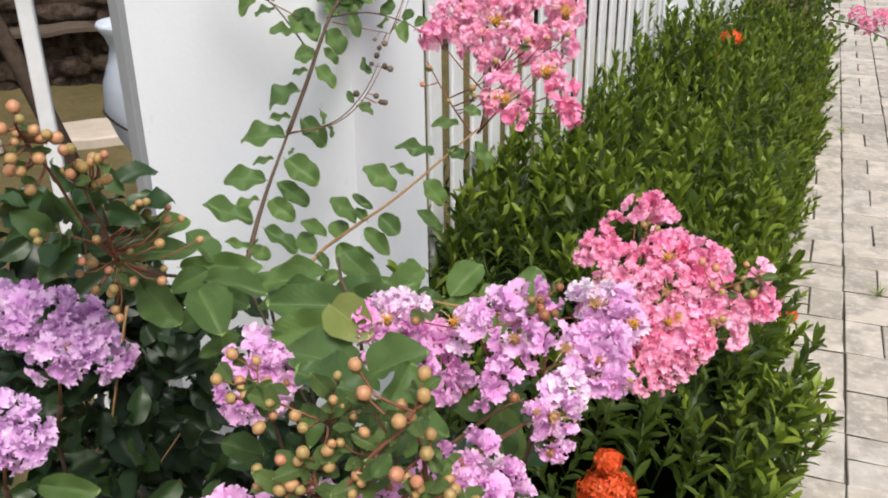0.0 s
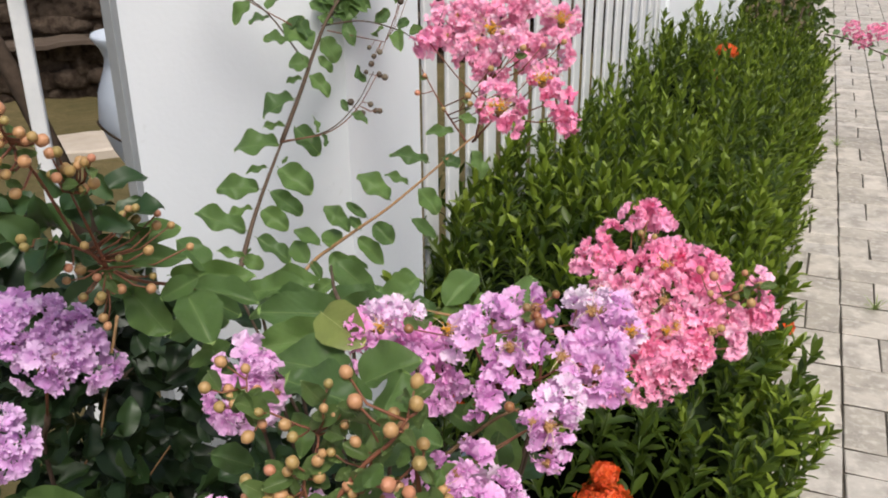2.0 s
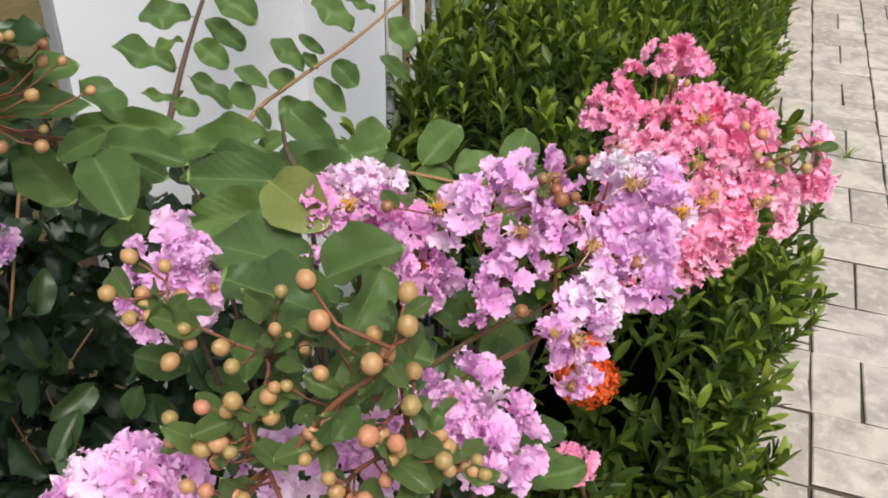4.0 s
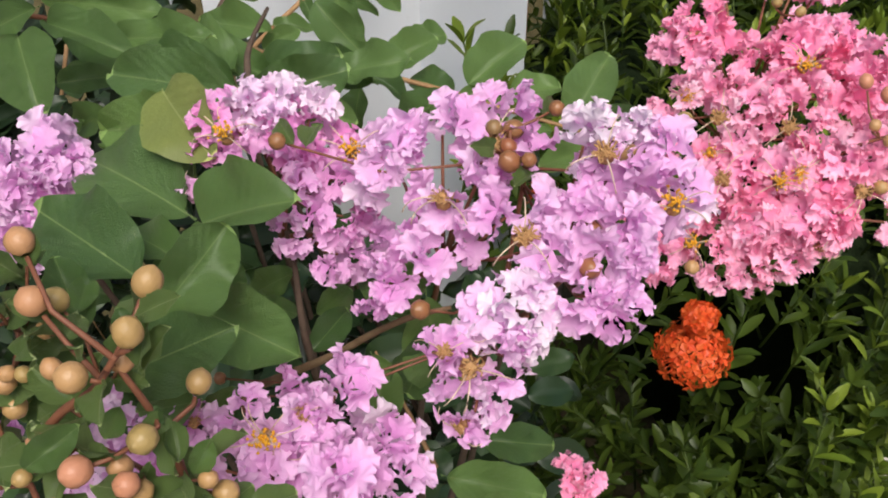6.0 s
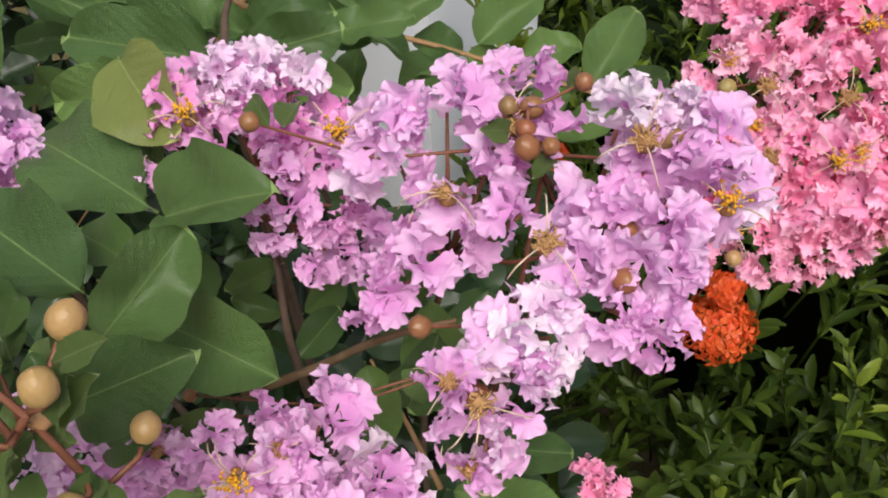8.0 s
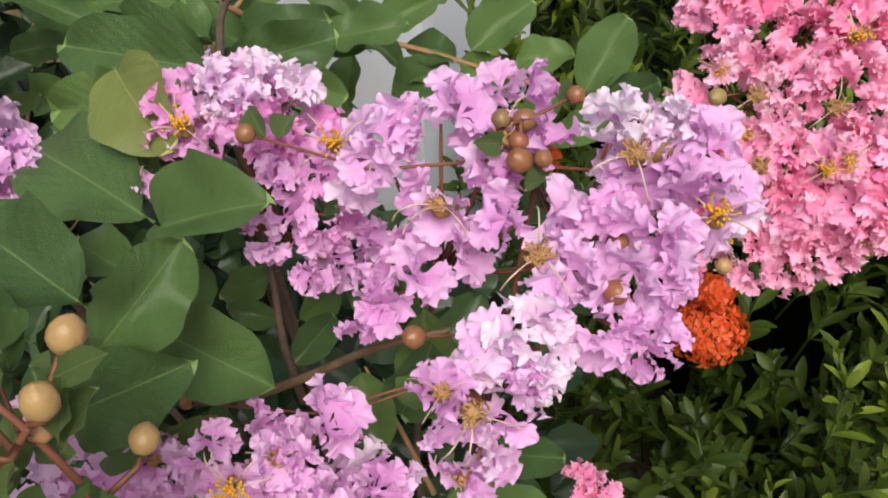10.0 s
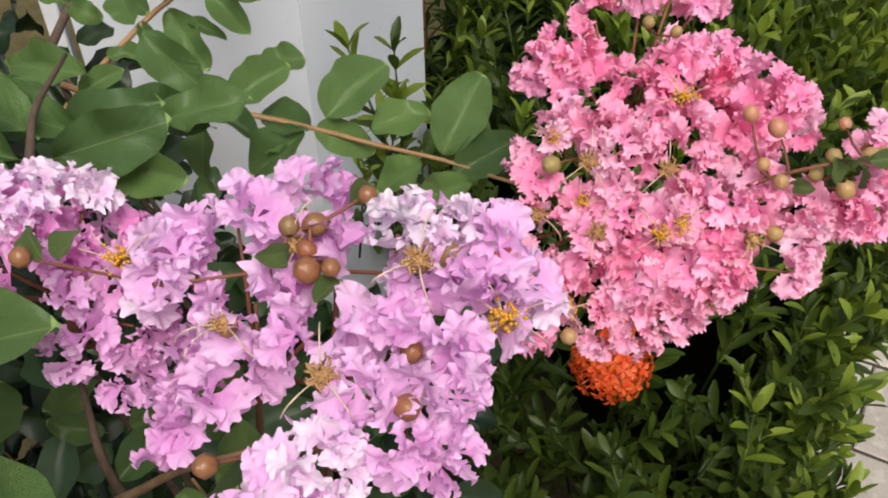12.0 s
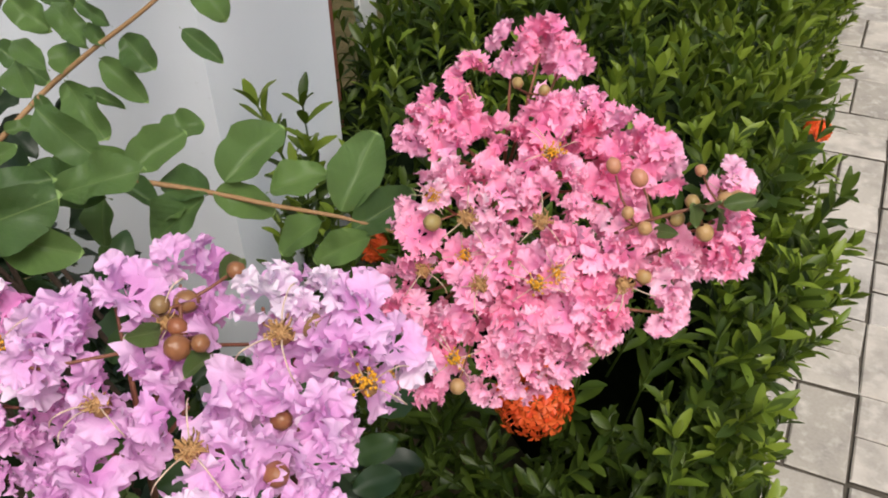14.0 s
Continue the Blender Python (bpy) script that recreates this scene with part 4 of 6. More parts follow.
bud_spray(lavender, [(-0.237, 0.583, 1.062), (-0.253, 0.589, 1.099), (-0.236, 0.602, 1.119), (-0.261, 0.596, 1.133), (-0.254, 0.606, 1.155)],
        [(-0.237, 0.607, 1.176), (-0.274, 0.610, 1.182), (-0.270, 0.598, 1.161), (-0.236, 0.593, 1.135), (-0.229, 0.589, 1.125), (-0.210, 0.610, 1.129), (-0.202, 0.603, 1.113), (-0.195, 0.610, 1.110), (-0.214, 0.594, 1.105), (-0.264, 0.577, 1.134), (-0.255, 0.579, 1.103), (-0.237, 0.575, 1.108), (-0.249, 0.618, 1.176), (-0.289, 0.595, 1.150), (-0.203, 0.593, 1.130), (-0.185, 0.607, 1.113), (-0.233, 0.570, 1.097), (-0.269, 0.583, 1.135), (-0.262, 0.567, 1.099), (-0.249, 0.557, 1.104), (-0.259, 0.584, 1.143), (-0.226, 0.588, 1.138), (-0.226, 0.593, 1.129), (-0.192, 0.618, 1.110), (-0.191, 0.608, 1.112), (-0.232, 0.590, 1.107), (-0.268, 0.571, 1.127), (-0.257, 0.574, 1.117), (-0.246, 0.582, 1.097)],
        'red-brown stems with tan and green flower buds', 7, 0.0014)
bud_spray(lavender, [(-0.276, 0.575, 1.050), (-0.293, 0.583, 1.091), (-0.305, 0.586, 1.122), (-0.302, 0.598, 1.139), (-0.304, 0.606, 1.153), (-0.325, 0.608, 1.156), (-0.360, 0.612, 1.162), (-0.370, 0.622, 1.173)],
        [(-0.299, 0.619, 1.189), (-0.297, 0.608, 1.171), (-0.311, 0.585, 1.162), (-0.307, 0.577, 1.148), (-0.295, 0.591, 1.143), (-0.331, 0.583, 1.131), (-0.321, 0.583, 1.125), (-0.326, 0.576, 1.118), (-0.314, 0.571, 1.122), (-0.324, 0.570, 1.116), (-0.331, 0.561, 1.096), (-0.317, 0.557, 1.102), (-0.305, 0.560, 1.100), (-0.373, 0.626, 1.181), (-0.380, 0.612, 1.163), (-0.346, 0.603, 1.151), (-0.360, 0.622, 1.168), (-0.290, 0.595, 1.185), (-0.280, 0.606, 1.167), (-0.323, 0.596, 1.162), (-0.295, 0.591, 1.130), (-0.291, 0.591, 1.150), (-0.350, 0.580, 1.120), (-0.346, 0.571, 1.113), (-0.321, 0.581, 1.118), (-0.324, 0.544, 1.098), (-0.318, 0.573, 1.107), (-0.296, 0.558, 1.103), (-0.393, 0.602, 1.173), (-0.385, 0.618, 1.164), (-0.352, 0.592, 1.147), (-0.372, 0.603, 1.164), (-0.288, 0.608, 1.172), (-0.314, 0.579, 1.138), (-0.307, 0.617, 1.155), (-0.335, 0.577, 1.113), (-0.305, 0.565, 1.125), (-0.321, 0.574, 1.121), (-0.312, 0.569, 1.077), (-0.301, 0.558, 1.103), (-0.392, 0.623, 1.183), (-0.385, 0.606, 1.156), (-0.347, 0.599, 1.165), (-0.369, 0.629, 1.158)],
        'red-brown stems crowded with tan flower buds', 6, 0.0014)
bud_spray(lavender, [(-0.283, 0.575, 1.114), (-0.259, 0.589, 1.150), (-0.242, 0.596, 1.168), (-0.232, 0.603, 1.185)],
        [(-0.227, 0.606, 1.195), (-0.233, 0.621, 1.202), (-0.238, 0.589, 1.183), (-0.269, 0.600, 1.191), (-0.279, 0.608, 1.207)],
        'stout red-brown stem with round tan buds', 4, 0.0021)
bud_spray(lavender, [(-0.227, 0.610, 1.101), (-0.230, 0.611, 1.136), (-0.231, 0.607, 1.157), (-0.237, 0.604, 1.177)],
        [(-0.234, 0.631, 1.146), (-0.222, 0.597, 1.156), (-0.236, 0.579, 1.148), (-0.209, 0.614, 1.117)],
        'stout red-brown forked stem with tan buds', 4, 0.0020)
bud_spray(lavender, [(-0.558, 0.914, 1.071), (-0.567, 0.855, 1.105), (-0.570, 0.798, 1.137), (-0.574, 0.750, 1.163), (-0.587, 0.728, 1.183), (-0.583, 0.693, 1.230), (-0.554, 0.641, 1.299), (-0.538, 0.607, 1.339), (-0.530, 0.594, 1.356)],
        [(-0.526, 0.597, 1.361), (-0.539, 0.589, 1.353), (-0.539, 0.596, 1.341), (-0.544, 0.582, 1.341), (-0.519, 0.605, 1.344), (-0.513, 0.612, 1.342), (-0.539, 0.598, 1.318), (-0.546, 0.609, 1.299), (-0.538, 0.591, 1.330), (-0.526, 0.606, 1.327), (-0.538, 0.603, 1.365), (-0.521, 0.602, 1.350), (-0.544, 0.606, 1.344), (-0.513, 0.606, 1.347), (-0.553, 0.602, 1.316)],
        'arching red-brown stem with tan flower buds', 3, 0.0020)
bud_spray(lavender, [(-0.587, 0.728, 1.183), (-0.572, 0.699, 1.235), (-0.546, 0.661, 1.283)],
        [(-0.529, 0.644, 1.310), (-0.521, 0.649, 1.313), (-0.504, 0.647, 1.321), (-0.515, 0.656, 1.296), (-0.528, 0.659, 1.289), (-0.527, 0.632, 1.307), (-0.526, 0.629, 1.327), (-0.524, 0.643, 1.309), (-0.525, 0.656, 1.313), (-0.514, 0.650, 1.315), (-0.528, 0.659, 1.291), (-0.545, 0.644, 1.304), (-0.523, 0.633, 1.327)],
        'side stem with tan flower buds', 3, 0.0016)
bud_spray(lavender, [(-0.587, 0.728, 1.183), (-0.592, 0.713, 1.204), (-0.610, 0.680, 1.226), (-0.637, 0.667, 1.221)],
        [(-0.555, 0.733, 1.244), (-0.555, 0.739, 1.231), (-0.544, 0.752, 1.222), (-0.534, 0.761, 1.221), (-0.609, 0.661, 1.234), (-0.599, 0.679, 1.213), (-0.624, 0.660, 1.220), (-0.573, 0.693, 1.221), (-0.564, 0.722, 1.199), (-0.590, 0.715, 1.178), (-0.583, 0.711, 1.162), (-0.573, 0.727, 1.164), (-0.608, 0.697, 1.180), (-0.553, 0.750, 1.171), (-0.581, 0.710, 1.132), (-0.599, 0.704, 1.161), (-0.565, 0.735, 1.235), (-0.552, 0.738, 1.243), (-0.547, 0.760, 1.231), (-0.521, 0.767, 1.199), (-0.595, 0.650, 1.233), (-0.601, 0.673, 1.207), (-0.627, 0.667, 1.222), (-0.582, 0.678, 1.204), (-0.538, 0.730, 1.207), (-0.606, 0.715, 1.183), (-0.587, 0.712, 1.157), (-0.588, 0.734, 1.155), (-0.550, 0.740, 1.163), (-0.589, 0.715, 1.137), (-0.607, 0.713, 1.156)],
        'red-brown stem with pinkish buds', 3, 0.0018)
bud_spray(lavender, [(-0.191, 0.773, 1.090), (-0.197, 0.797, 1.134), (-0.196, 0.798, 1.157), (-0.199, 0.791, 1.169), (-0.204, 0.798, 1.178)],
        [(-0.211, 0.795, 1.180), (-0.201, 0.790, 1.176), (-0.187, 0.786, 1.175), (-0.195, 0.783, 1.173), (-0.191, 0.820, 1.184), (-0.142, 0.762, 1.152), (-0.151, 0.781, 1.156), (-0.201, 0.723, 1.128), (-0.295, 0.741, 1.170), (-0.205, 0.802, 1.176), (-0.150, 0.806, 1.181)],
        'brown stalks with round red-brown buds', 3, 0.0014)
bud_spray(lavender, [(-0.187, 0.744, 1.100), (-0.175, 0.722, 1.110), (-0.170, 0.715, 1.101)],
        [(-0.173, 0.719, 1.113), (-0.286, 0.686, 1.051), (-0.300, 0.684, 1.059)],
        'thin stalk with brown buds', 0, 0.0012)
bud_spray(pink, [(-0.115, 1.024, 1.051), (-0.090, 0.997, 1.102), (-0.073, 0.998, 1.117), (-0.054, 1.003, 1.127), (-0.035, 1.015, 1.131)],
        [(-0.095, 1.009, 1.141), (-0.081, 1.011, 1.135), (-0.054, 1.033, 1.135), (-0.031, 1.023, 1.128), (-0.081, 0.995, 1.125), (-0.071, 0.992, 1.118), (-0.057, 1.007, 1.118), (-0.042, 1.004, 1.115), (-0.053, 1.016, 1.125), (-0.037, 1.019, 1.128)],
        'maroon stalk with green and tan flower buds', 3, 0.0014)
bud_spray(pink, [(-0.167, 1.051, 1.061), (-0.159, 1.044, 1.126), (-0.158, 1.050, 1.148)],
        [(-0.161, 1.039, 1.161), (-0.147, 1.048, 1.155), (-0.142, 0.911, 1.047), (-0.180, 0.965, 1.108), (-0.066, 0.985, 1.092)],
        'reddish stalk with coral buds', 0, 0.0013)
bud_spray(pink, [(-0.446, 1.277, 1.163), (-0.482, 1.281, 1.208), (-0.515, 1.288, 1.256)],
        [(-0.518, 1.274, 1.227), (-0.510, 1.287, 1.249), (-0.478, 1.272, 1.210), (-0.431, 1.244, 1.237), (-0.427, 1.241, 1.227), (-0.363, 1.263, 1.300), (-0.339, 1.274, 1.303), (-0.318, 1.295, 1.305), (-0.401, 1.249, 1.274)],
        'thin stem with cream buds', 2, 0.0015)
bud_spray(pink, [(-0.715, 1.233, 1.149), (-0.650, 1.254, 1.163), (-0.611, 1.272, 1.196), (-0.588, 1.302, 1.246)],
        [(-0.620, 1.272, 1.206), (-0.593, 1.282, 1.202), (-0.584, 1.282, 1.194), (-0.601, 1.274, 1.191), (-0.575, 1.275, 1.196), (-0.607, 1.295, 1.246), (-0.587, 1.301, 1.242), (-0.579, 1.303, 1.238)],
        'thin stem with small grey seed buds', 0, 0.0011)
bud_spray(pink, [(-0.732, 1.313, 1.301), (-0.792, 1.302, 1.333), (-0.828, 1.301, 1.365)],
        [(-0.814, 1.290, 1.325), (-0.807, 1.289, 1.316), (-0.782, 1.318, 1.361), (-0.810, 1.315, 1.381), (-0.844, 1.298, 1.373), (-0.854, 1.298, 1.383)],
        'thin stem with dark dry seed pods', 0, 0.0010)
bud_spray(pink, [(-0.693, 1.347, 1.290), (-0.648, 1.352, 1.283), (-0.603, 1.356, 1.277)],
        [(-0.619, 1.335, 1.271), (-0.611, 1.333, 1.259), (-0.604, 1.338, 1.265), (-0.613, 1.328, 1.249), (-0.590, 1.394, 1.356), (-0.579, 1.393, 1.344), (-0.589, 1.385, 1.332), (-0.581, 1.404, 1.372)],
        'thin stem with dark dry seed pods', 0, 0.0010)
twig(pink, [(-0.683, 1.044, 1.006), (-0.725, 1.167, 1.062), (-0.719, 1.239, 1.145)], 0, 0.074, 'upright grey-brown twig with paired wavy leaves', 0.0042, 0.55, 0.60)
twig(pink, [(-0.719, 1.239, 1.145), (-0.704, 1.280, 1.215), (-0.696, 1.310, 1.265), (-0.694, 1.350, 1.305), (-0.679, 1.400, 1.355), (-0.665, 1.457, 1.422)], 0, 0.060, 'upright grey-brown twig tip', 0.0036, 0.55, 0.60)
twig(pink, [(-0.527, 0.924, 1.029), (-0.580, 0.974, 1.020), (-0.572, 1.053, 1.052), (-0.546, 1.068, 1.075), (-0.518, 1.079, 1.097), (-0.486, 1.098, 1.121), (-0.455, 1.124, 1.149), (-0.429, 1.147, 1.174), (-0.397, 1.175, 1.204)], 0, 0.052, 'slanting tan twig with paired leaves', 0.0028, 0.50, 0.00)
twig(pink, [(-0.701, 1.344, 1.297), (-0.646, 1.369, 1.303), (-0.588, 1.366, 1.294), (-0.567, 1.370, 1.284)], 7, 0.034, 'thin side twig', 0.0014, 0.60, 0.00)
twig(pink, [(-0.704, 1.368, 1.302), (-0.693, 1.389, 1.342), (-0.690, 1.408, 1.383), (-0.689, 1.425, 1.424)], 18, 0.034, 'thin side twig with small leaves', 0.0012, 0.60, 0.00)
twig(pink, [(-0.679, 1.400, 1.355), (-0.635, 1.409, 1.360), (-0.588, 1.410, 1.345)], 10, 0.028, 'thin side twig with small leaves', 0.0012, 0.55, 0.00)
twig(pink, [(-0.708, 1.300, 1.253), (-0.764, 1.303, 1.317), (-0.817, 1.297, 1.353), (-0.857, 1.296, 1.388), (-0.873, 1.302, 1.420)], 14, 0.036, 'thin side twig with small leaves', 0.0014, 0.55, 0.00)
twig(pink, [(-0.704, 1.368, 1.302), (-0.669, 1.399, 1.342), (-0.643, 1.427, 1.383), (-0.624, 1.452, 1.424)], 26, 0.042, 'thin side twig with small leaves', 0.0012, 0.55, 0.00)
twig(pink, [(-0.719, 1.239, 1.145), (-0.649, 1.253, 1.166), (-0.611, 1.272, 1.204), (-0.594, 1.297, 1.246)], 5, 0.030, 'thin arching side twig with seed buds', 0.0012, 0.50, 0.00)
twig(pink, [(-0.551, 0.956, 1.057), (-0.506, 0.969, 1.046), (-0.450, 1.005, 1.038), (-0.391, 1.026, 1.030), (-0.346, 1.041, 1.021), (-0.299, 1.057, 1.013), (-0.259, 1.060, 1.010), (-0.191, 1.040, 1.030)], 0, 0.060, 'tan twig with broad paired leaves', 0.0026, 0.72, 0.00)
twig(lavender, [(-0.379, 0.801, 1.123), (-0.403, 0.827, 1.131), (-0.423, 0.850, 1.135), (-0.452, 0.897, 1.135)], 0, 0.075, 'brown stem with large smooth leaves', 0.0030, 0.55, 0.00)
twig(lavender, [(-0.286, 0.740, 1.011), (-0.289, 0.737, 1.054), (-0.300, 0.747, 1.085), (-0.312, 0.756, 1.100)], 0, 0.065, 'reddish stem with large leaves', 0.0026, 0.58, 0.00)
twig(lavender, [(-0.301, 0.714, 1.027), (-0.267, 0.733, 1.052), (-0.240, 0.736, 1.081), (-0.214, 0.734, 1.108), (-0.199, 0.744, 1.114)], 0, 0.060, 'peeling brown flower stem', 0.0025, 0.55, 0.00)
twig(lavender, [(-0.815, 0.964, 0.978), (-0.813, 0.928, 0.903), (-0.811, 0.892, 0.828), (-0.812, 0.852, 0.746), (-0.720, 0.900, 0.300), (-0.600, 0.950, -0.220)], 0, 0.06, 'thin tan hanging stem', 0.0022, 0.5, 0.0)
twig(lavender, [(-0.689, 0.900, 0.863), (-0.713, 0.870, 0.820), (-0.729, 0.843, 0.778), (-0.640, 0.900, 0.400)], 0, 0.06, 'thin tan stem among dark leaves', 0.0013, 0.5, 0.0)
twig(lavender, [(-0.711, 0.737, 0.990), (-0.800, 0.800, 0.840), (-0.840, 0.880, 0.400), (-0.700, 0.950, -0.220)], 0, 0.06, 'grey-brown woody stem', 0.0034, 0.5, 0.0)
twig(lavender, [(-0.664, 0.615, 0.984), (-0.780, 0.720, 0.800), (-0.760, 0.860, 0.400), (-0.650, 0.950, -0.220)], 0, 0.06, 'grey-brown woody stem', 0.0034, 0.5, 0.0)
twig(lavender, [(-0.211, 0.747, 0.985), (-0.237, 0.752, 1.020), (-0.254, 0.753, 1.046)], 0, 0.060, 'thin tan stem', 0.0016, 0.50, 0.00)
leaf(lavender, (-0.328, 0.714, 1.127), (-0.409, 0.708, 1.148), 0.56, outer=True)
leaf(lavender, (-0.326, 0.713, 1.125), (-0.282, 0.730, 1.153), 0.72, outer=True)
leaf(lavender, (-0.280, 0.646, 1.138), (-0.271, 0.688, 1.165), 0.60, outer=True)
leaf(lavender, (-0.285, 0.628, 1.120), (-0.246, 0.656, 1.144), 0.60, outer=True)
leaf(lavender, (-0.304, 0.681, 1.110), (-0.243, 0.688, 1.106), 0.56, outer=True)
leaf(lavender, (-0.383, 0.804, 1.135), (-0.455, 0.765, 1.148), 0.46, outer=True)
leaf(lavender, (-0.401, 0.822, 1.125), (-0.485, 0.802, 1.131), 0.40, outer=True)
leaf(lavender, (-0.440, 0.856, 1.106), (-0.519, 0.860, 1.115), 0.50, outer=True)
leaf(lavender, (-0.405, 0.771, 1.113), (-0.468, 0.765, 1.102), 0.55, outer=True)
leaf(lavender, (-0.516, 0.805, 1.079), (-0.548, 0.782, 1.065), 0.60, outer=True)
leaf(lavender, (-0.346, 0.734, 1.132), (-0.405, 0.741, 1.131), 0.62, outer=True)
leaf(lavender, (-0.458, 0.874, 1.090), (-0.410, 0.916, 1.111), 0.44, outer=True)
leaf(lavender, (-0.447, 0.862, 1.086), (-0.391, 0.905, 1.104), 0.52, outer=True)
leaf(lavender, (-0.431, 0.883, 1.080), (-0.385, 0.900, 1.067), 0.60, outer=True)
leaf(lavender, (-0.491, 0.899, 1.072), (-0.526, 0.903, 1.098), 0.50, outer=True)
leaf(lavender, (-0.500, 0.930, 1.076), (-0.483, 0.956, 1.089), 0.50, outer=True)
leaf(lavender, (-0.351, 0.661, 1.129), (-0.330, 0.628, 1.116), 0.50, outer=True)
leaf(lavender, (-0.295, 0.626, 1.151), (-0.305, 0.641, 1.156), 0.60, outer=True)
leaf(lavender, (-0.326, 0.712, 1.070), (-0.333, 0.731, 1.091), 0.90, outer=True)
leaf(lavender, (-0.287, 0.737, 1.039), (-0.284, 0.769, 1.050), 0.55, outer=True)
leaf(lavender, (-0.310, 0.756, 1.040), (-0.329, 0.740, 1.053), 0.50, outer=True)
leaf(lavender, (-0.321, 0.770, 1.059), (-0.346, 0.749, 1.041), 0.50, outer=True)
leaf(lavender, (-0.251, 0.746, 1.054), (-0.225, 0.725, 1.033), 0.62, outer=True)
leaf(lavender, (-0.221, 0.763, 1.078), (-0.225, 0.742, 1.033), 0.60, outer=True)
leaf(lavender, (-0.309, 0.765, 1.033), (-0.302, 0.793, 1.038), 0.60, outer=True)
leaf(lavender, (-0.225, 0.771, 0.941), (-0.167, 0.800, 0.931), 0.50, outer=True)
leaf(lavender, (-0.222, 0.806, 0.941), (-0.180, 0.832, 0.938), 0.50, outer=True)
leaf(lavender, (-0.210, 0.795, 1.100), (-0.197, 0.797, 1.094), 0.60, outer=True)
leaf(lavender, (-0.277, 0.659, 1.081), (-0.302, 0.636, 1.076), 0.60, outer=True)
leaf(lavender, (-0.278, 0.680, 1.071), (-0.285, 0.660, 1.057), 0.60, outer=True)
leaf(lavender, (-0.290, 0.657, 1.145), (-0.359, 0.655, 1.159), 0.55, outer=True)
leaf(lavender, (-0.294, 0.625, 1.139), (-0.316, 0.636, 1.165), 0.50, outer=True)
leaf(lavender, (-0.294, 0.626, 1.140), (-0.307, 0.606, 1.130), 0.60, outer=True)
leaf(lavender, (-0.297, 0.682, 1.135), (-0.333, 0.680, 1.143), 0.55, outer=True)
leaf(lavender, (-0.528, 0.783, 1.160), (-0.553, 0.752, 1.147), 0.50, outer=True)
leaf(lavender, (-0.550, 0.794, 1.139), (-0.484, 0.806, 1.137), 0.40, outer=True)
leaf(lavender, (-0.533, 0.766, 1.147), (-0.491, 0.740, 1.123), 0.80, outer=True)
leaf(lavender, (-0.508, 0.814, 1.131), (-0.444, 0.839, 1.142), 0.35, outer=True)
leaf(lavender, (-0.564, 0.796, 1.089), (-0.533, 0.824, 1.095), 0.50, outer=True)
leaf(lavender, (-0.541, 0.762, 1.070), (-0.524, 0.784, 1.080), 0.50, outer=True)
leaf(lavender, (-0.311, 0.595, 1.122), (-0.293, 0.602, 1.115), 0.60, outer=True)
leaf(lavender, (-0.251, 0.569, 1.148), (-0.242, 0.585, 1.158), 0.60, outer=True)
leaf(lavender, (-0.485, 0.936, 1.091), (-0.555, 0.914, 1.101), 0.38)
leaf(lavender, (-0.435, 0.883, 1.092), (-0.527, 0.860, 1.114), 0.36)
leaf(lavender, (-0.376, 0.782, 1.129), (-0.447, 0.747, 1.119), 0.50)
leaf(lavender, (-0.503, 0.993, 1.095), (-0.452, 0.992, 1.057), 0.50)
leaf(lavender, (-0.441, 0.941, 1.069), (-0.390, 0.971, 1.085), 0.50)
leaf(lavender, (-0.363, 0.750, 1.108), (-0.436, 0.753, 1.100), 0.50)
leaf(lavender, (-0.412, 0.960, 1.061), (-0.469, 0.948, 1.078), 0.50)
leaf(lavender, (-0.495, 0.899, 1.076), (-0.549, 0.877, 1.076), 0.45)
leaf(lavender, (-0.608, 0.770, 1.142), (-0.561, 0.765, 1.101), 0.60)
leaf(lavender, (-0.594, 0.833, 1.115), (-0.533, 0.843, 1.091), 0.50)
leaf(lavender, (-0.580, 0.859, 1.066), (-0.624, 0.834, 1.053), 0.60)
leaf(lavender, (-0.595, 0.737, 1.182), (-0.534, 0.767, 1.191), 0.36)
leaf(lavender, (-0.588, 0.759, 1.194), (-0.550, 0.784, 1.211), 0.55)
leaf(lavender, (-0.571, 0.850, 1.128), (-0.607, 0.856, 1.163), 0.60)
leaf(lavender, (-0.604, 0.873, 1.106), (-0.568, 0.893, 1.117), 0.50)
leaf(lavender, (-0.611, 0.833, 1.126), (-0.526, 0.866, 1.125), 0.30)
leaf(lavender, (-0.596, 0.768, 1.131), (-0.640, 0.768, 1.162), 0.50)
leaf(lavender, (-0.689, 0.669, 0.941), (-0.631, 0.687, 0.934), 0.52)
leaf(lavender, (-0.492, 0.716, 1.013), (-0.450, 0.727, 1.003), 0.62)
leaf(lavender, (-0.430, 0.716, 1.013), (-0.398, 0.724, 1.004), 0.60)
leaf(lavender, (-0.231, 0.768, 1.091), (-0.205, 0.746, 1.035), 0.50)
leaf(lavender, (-0.240, 0.772, 1.062), (-0.278, 0.771, 1.085), 0.50)
leaf(lavender, (-0.184, 0.742, 0.972), (-0.153, 0.760, 0.980), 0.60)
leaf(lavender, (-0.244, 0.790, 1.094), (-0.253, 0.767, 1.063), 0.50)
leaf(lavender, (-0.232, 0.599, 1.165), (-0.232, 0.589, 1.155), 0.62, outer=True)
leaf(lavender, (-0.215, 0.607, 1.130), (-0.215, 0.617, 1.140), 0.65, outer=True)
leaf(lavender, (-0.231, 0.608, 1.185), (-0.239, 0.612, 1.195), 0.50, outer=True)
leaf(lavender, (-0.252, 0.586, 1.150), (-0.258, 0.572, 1.141), 0.60, outer=True)
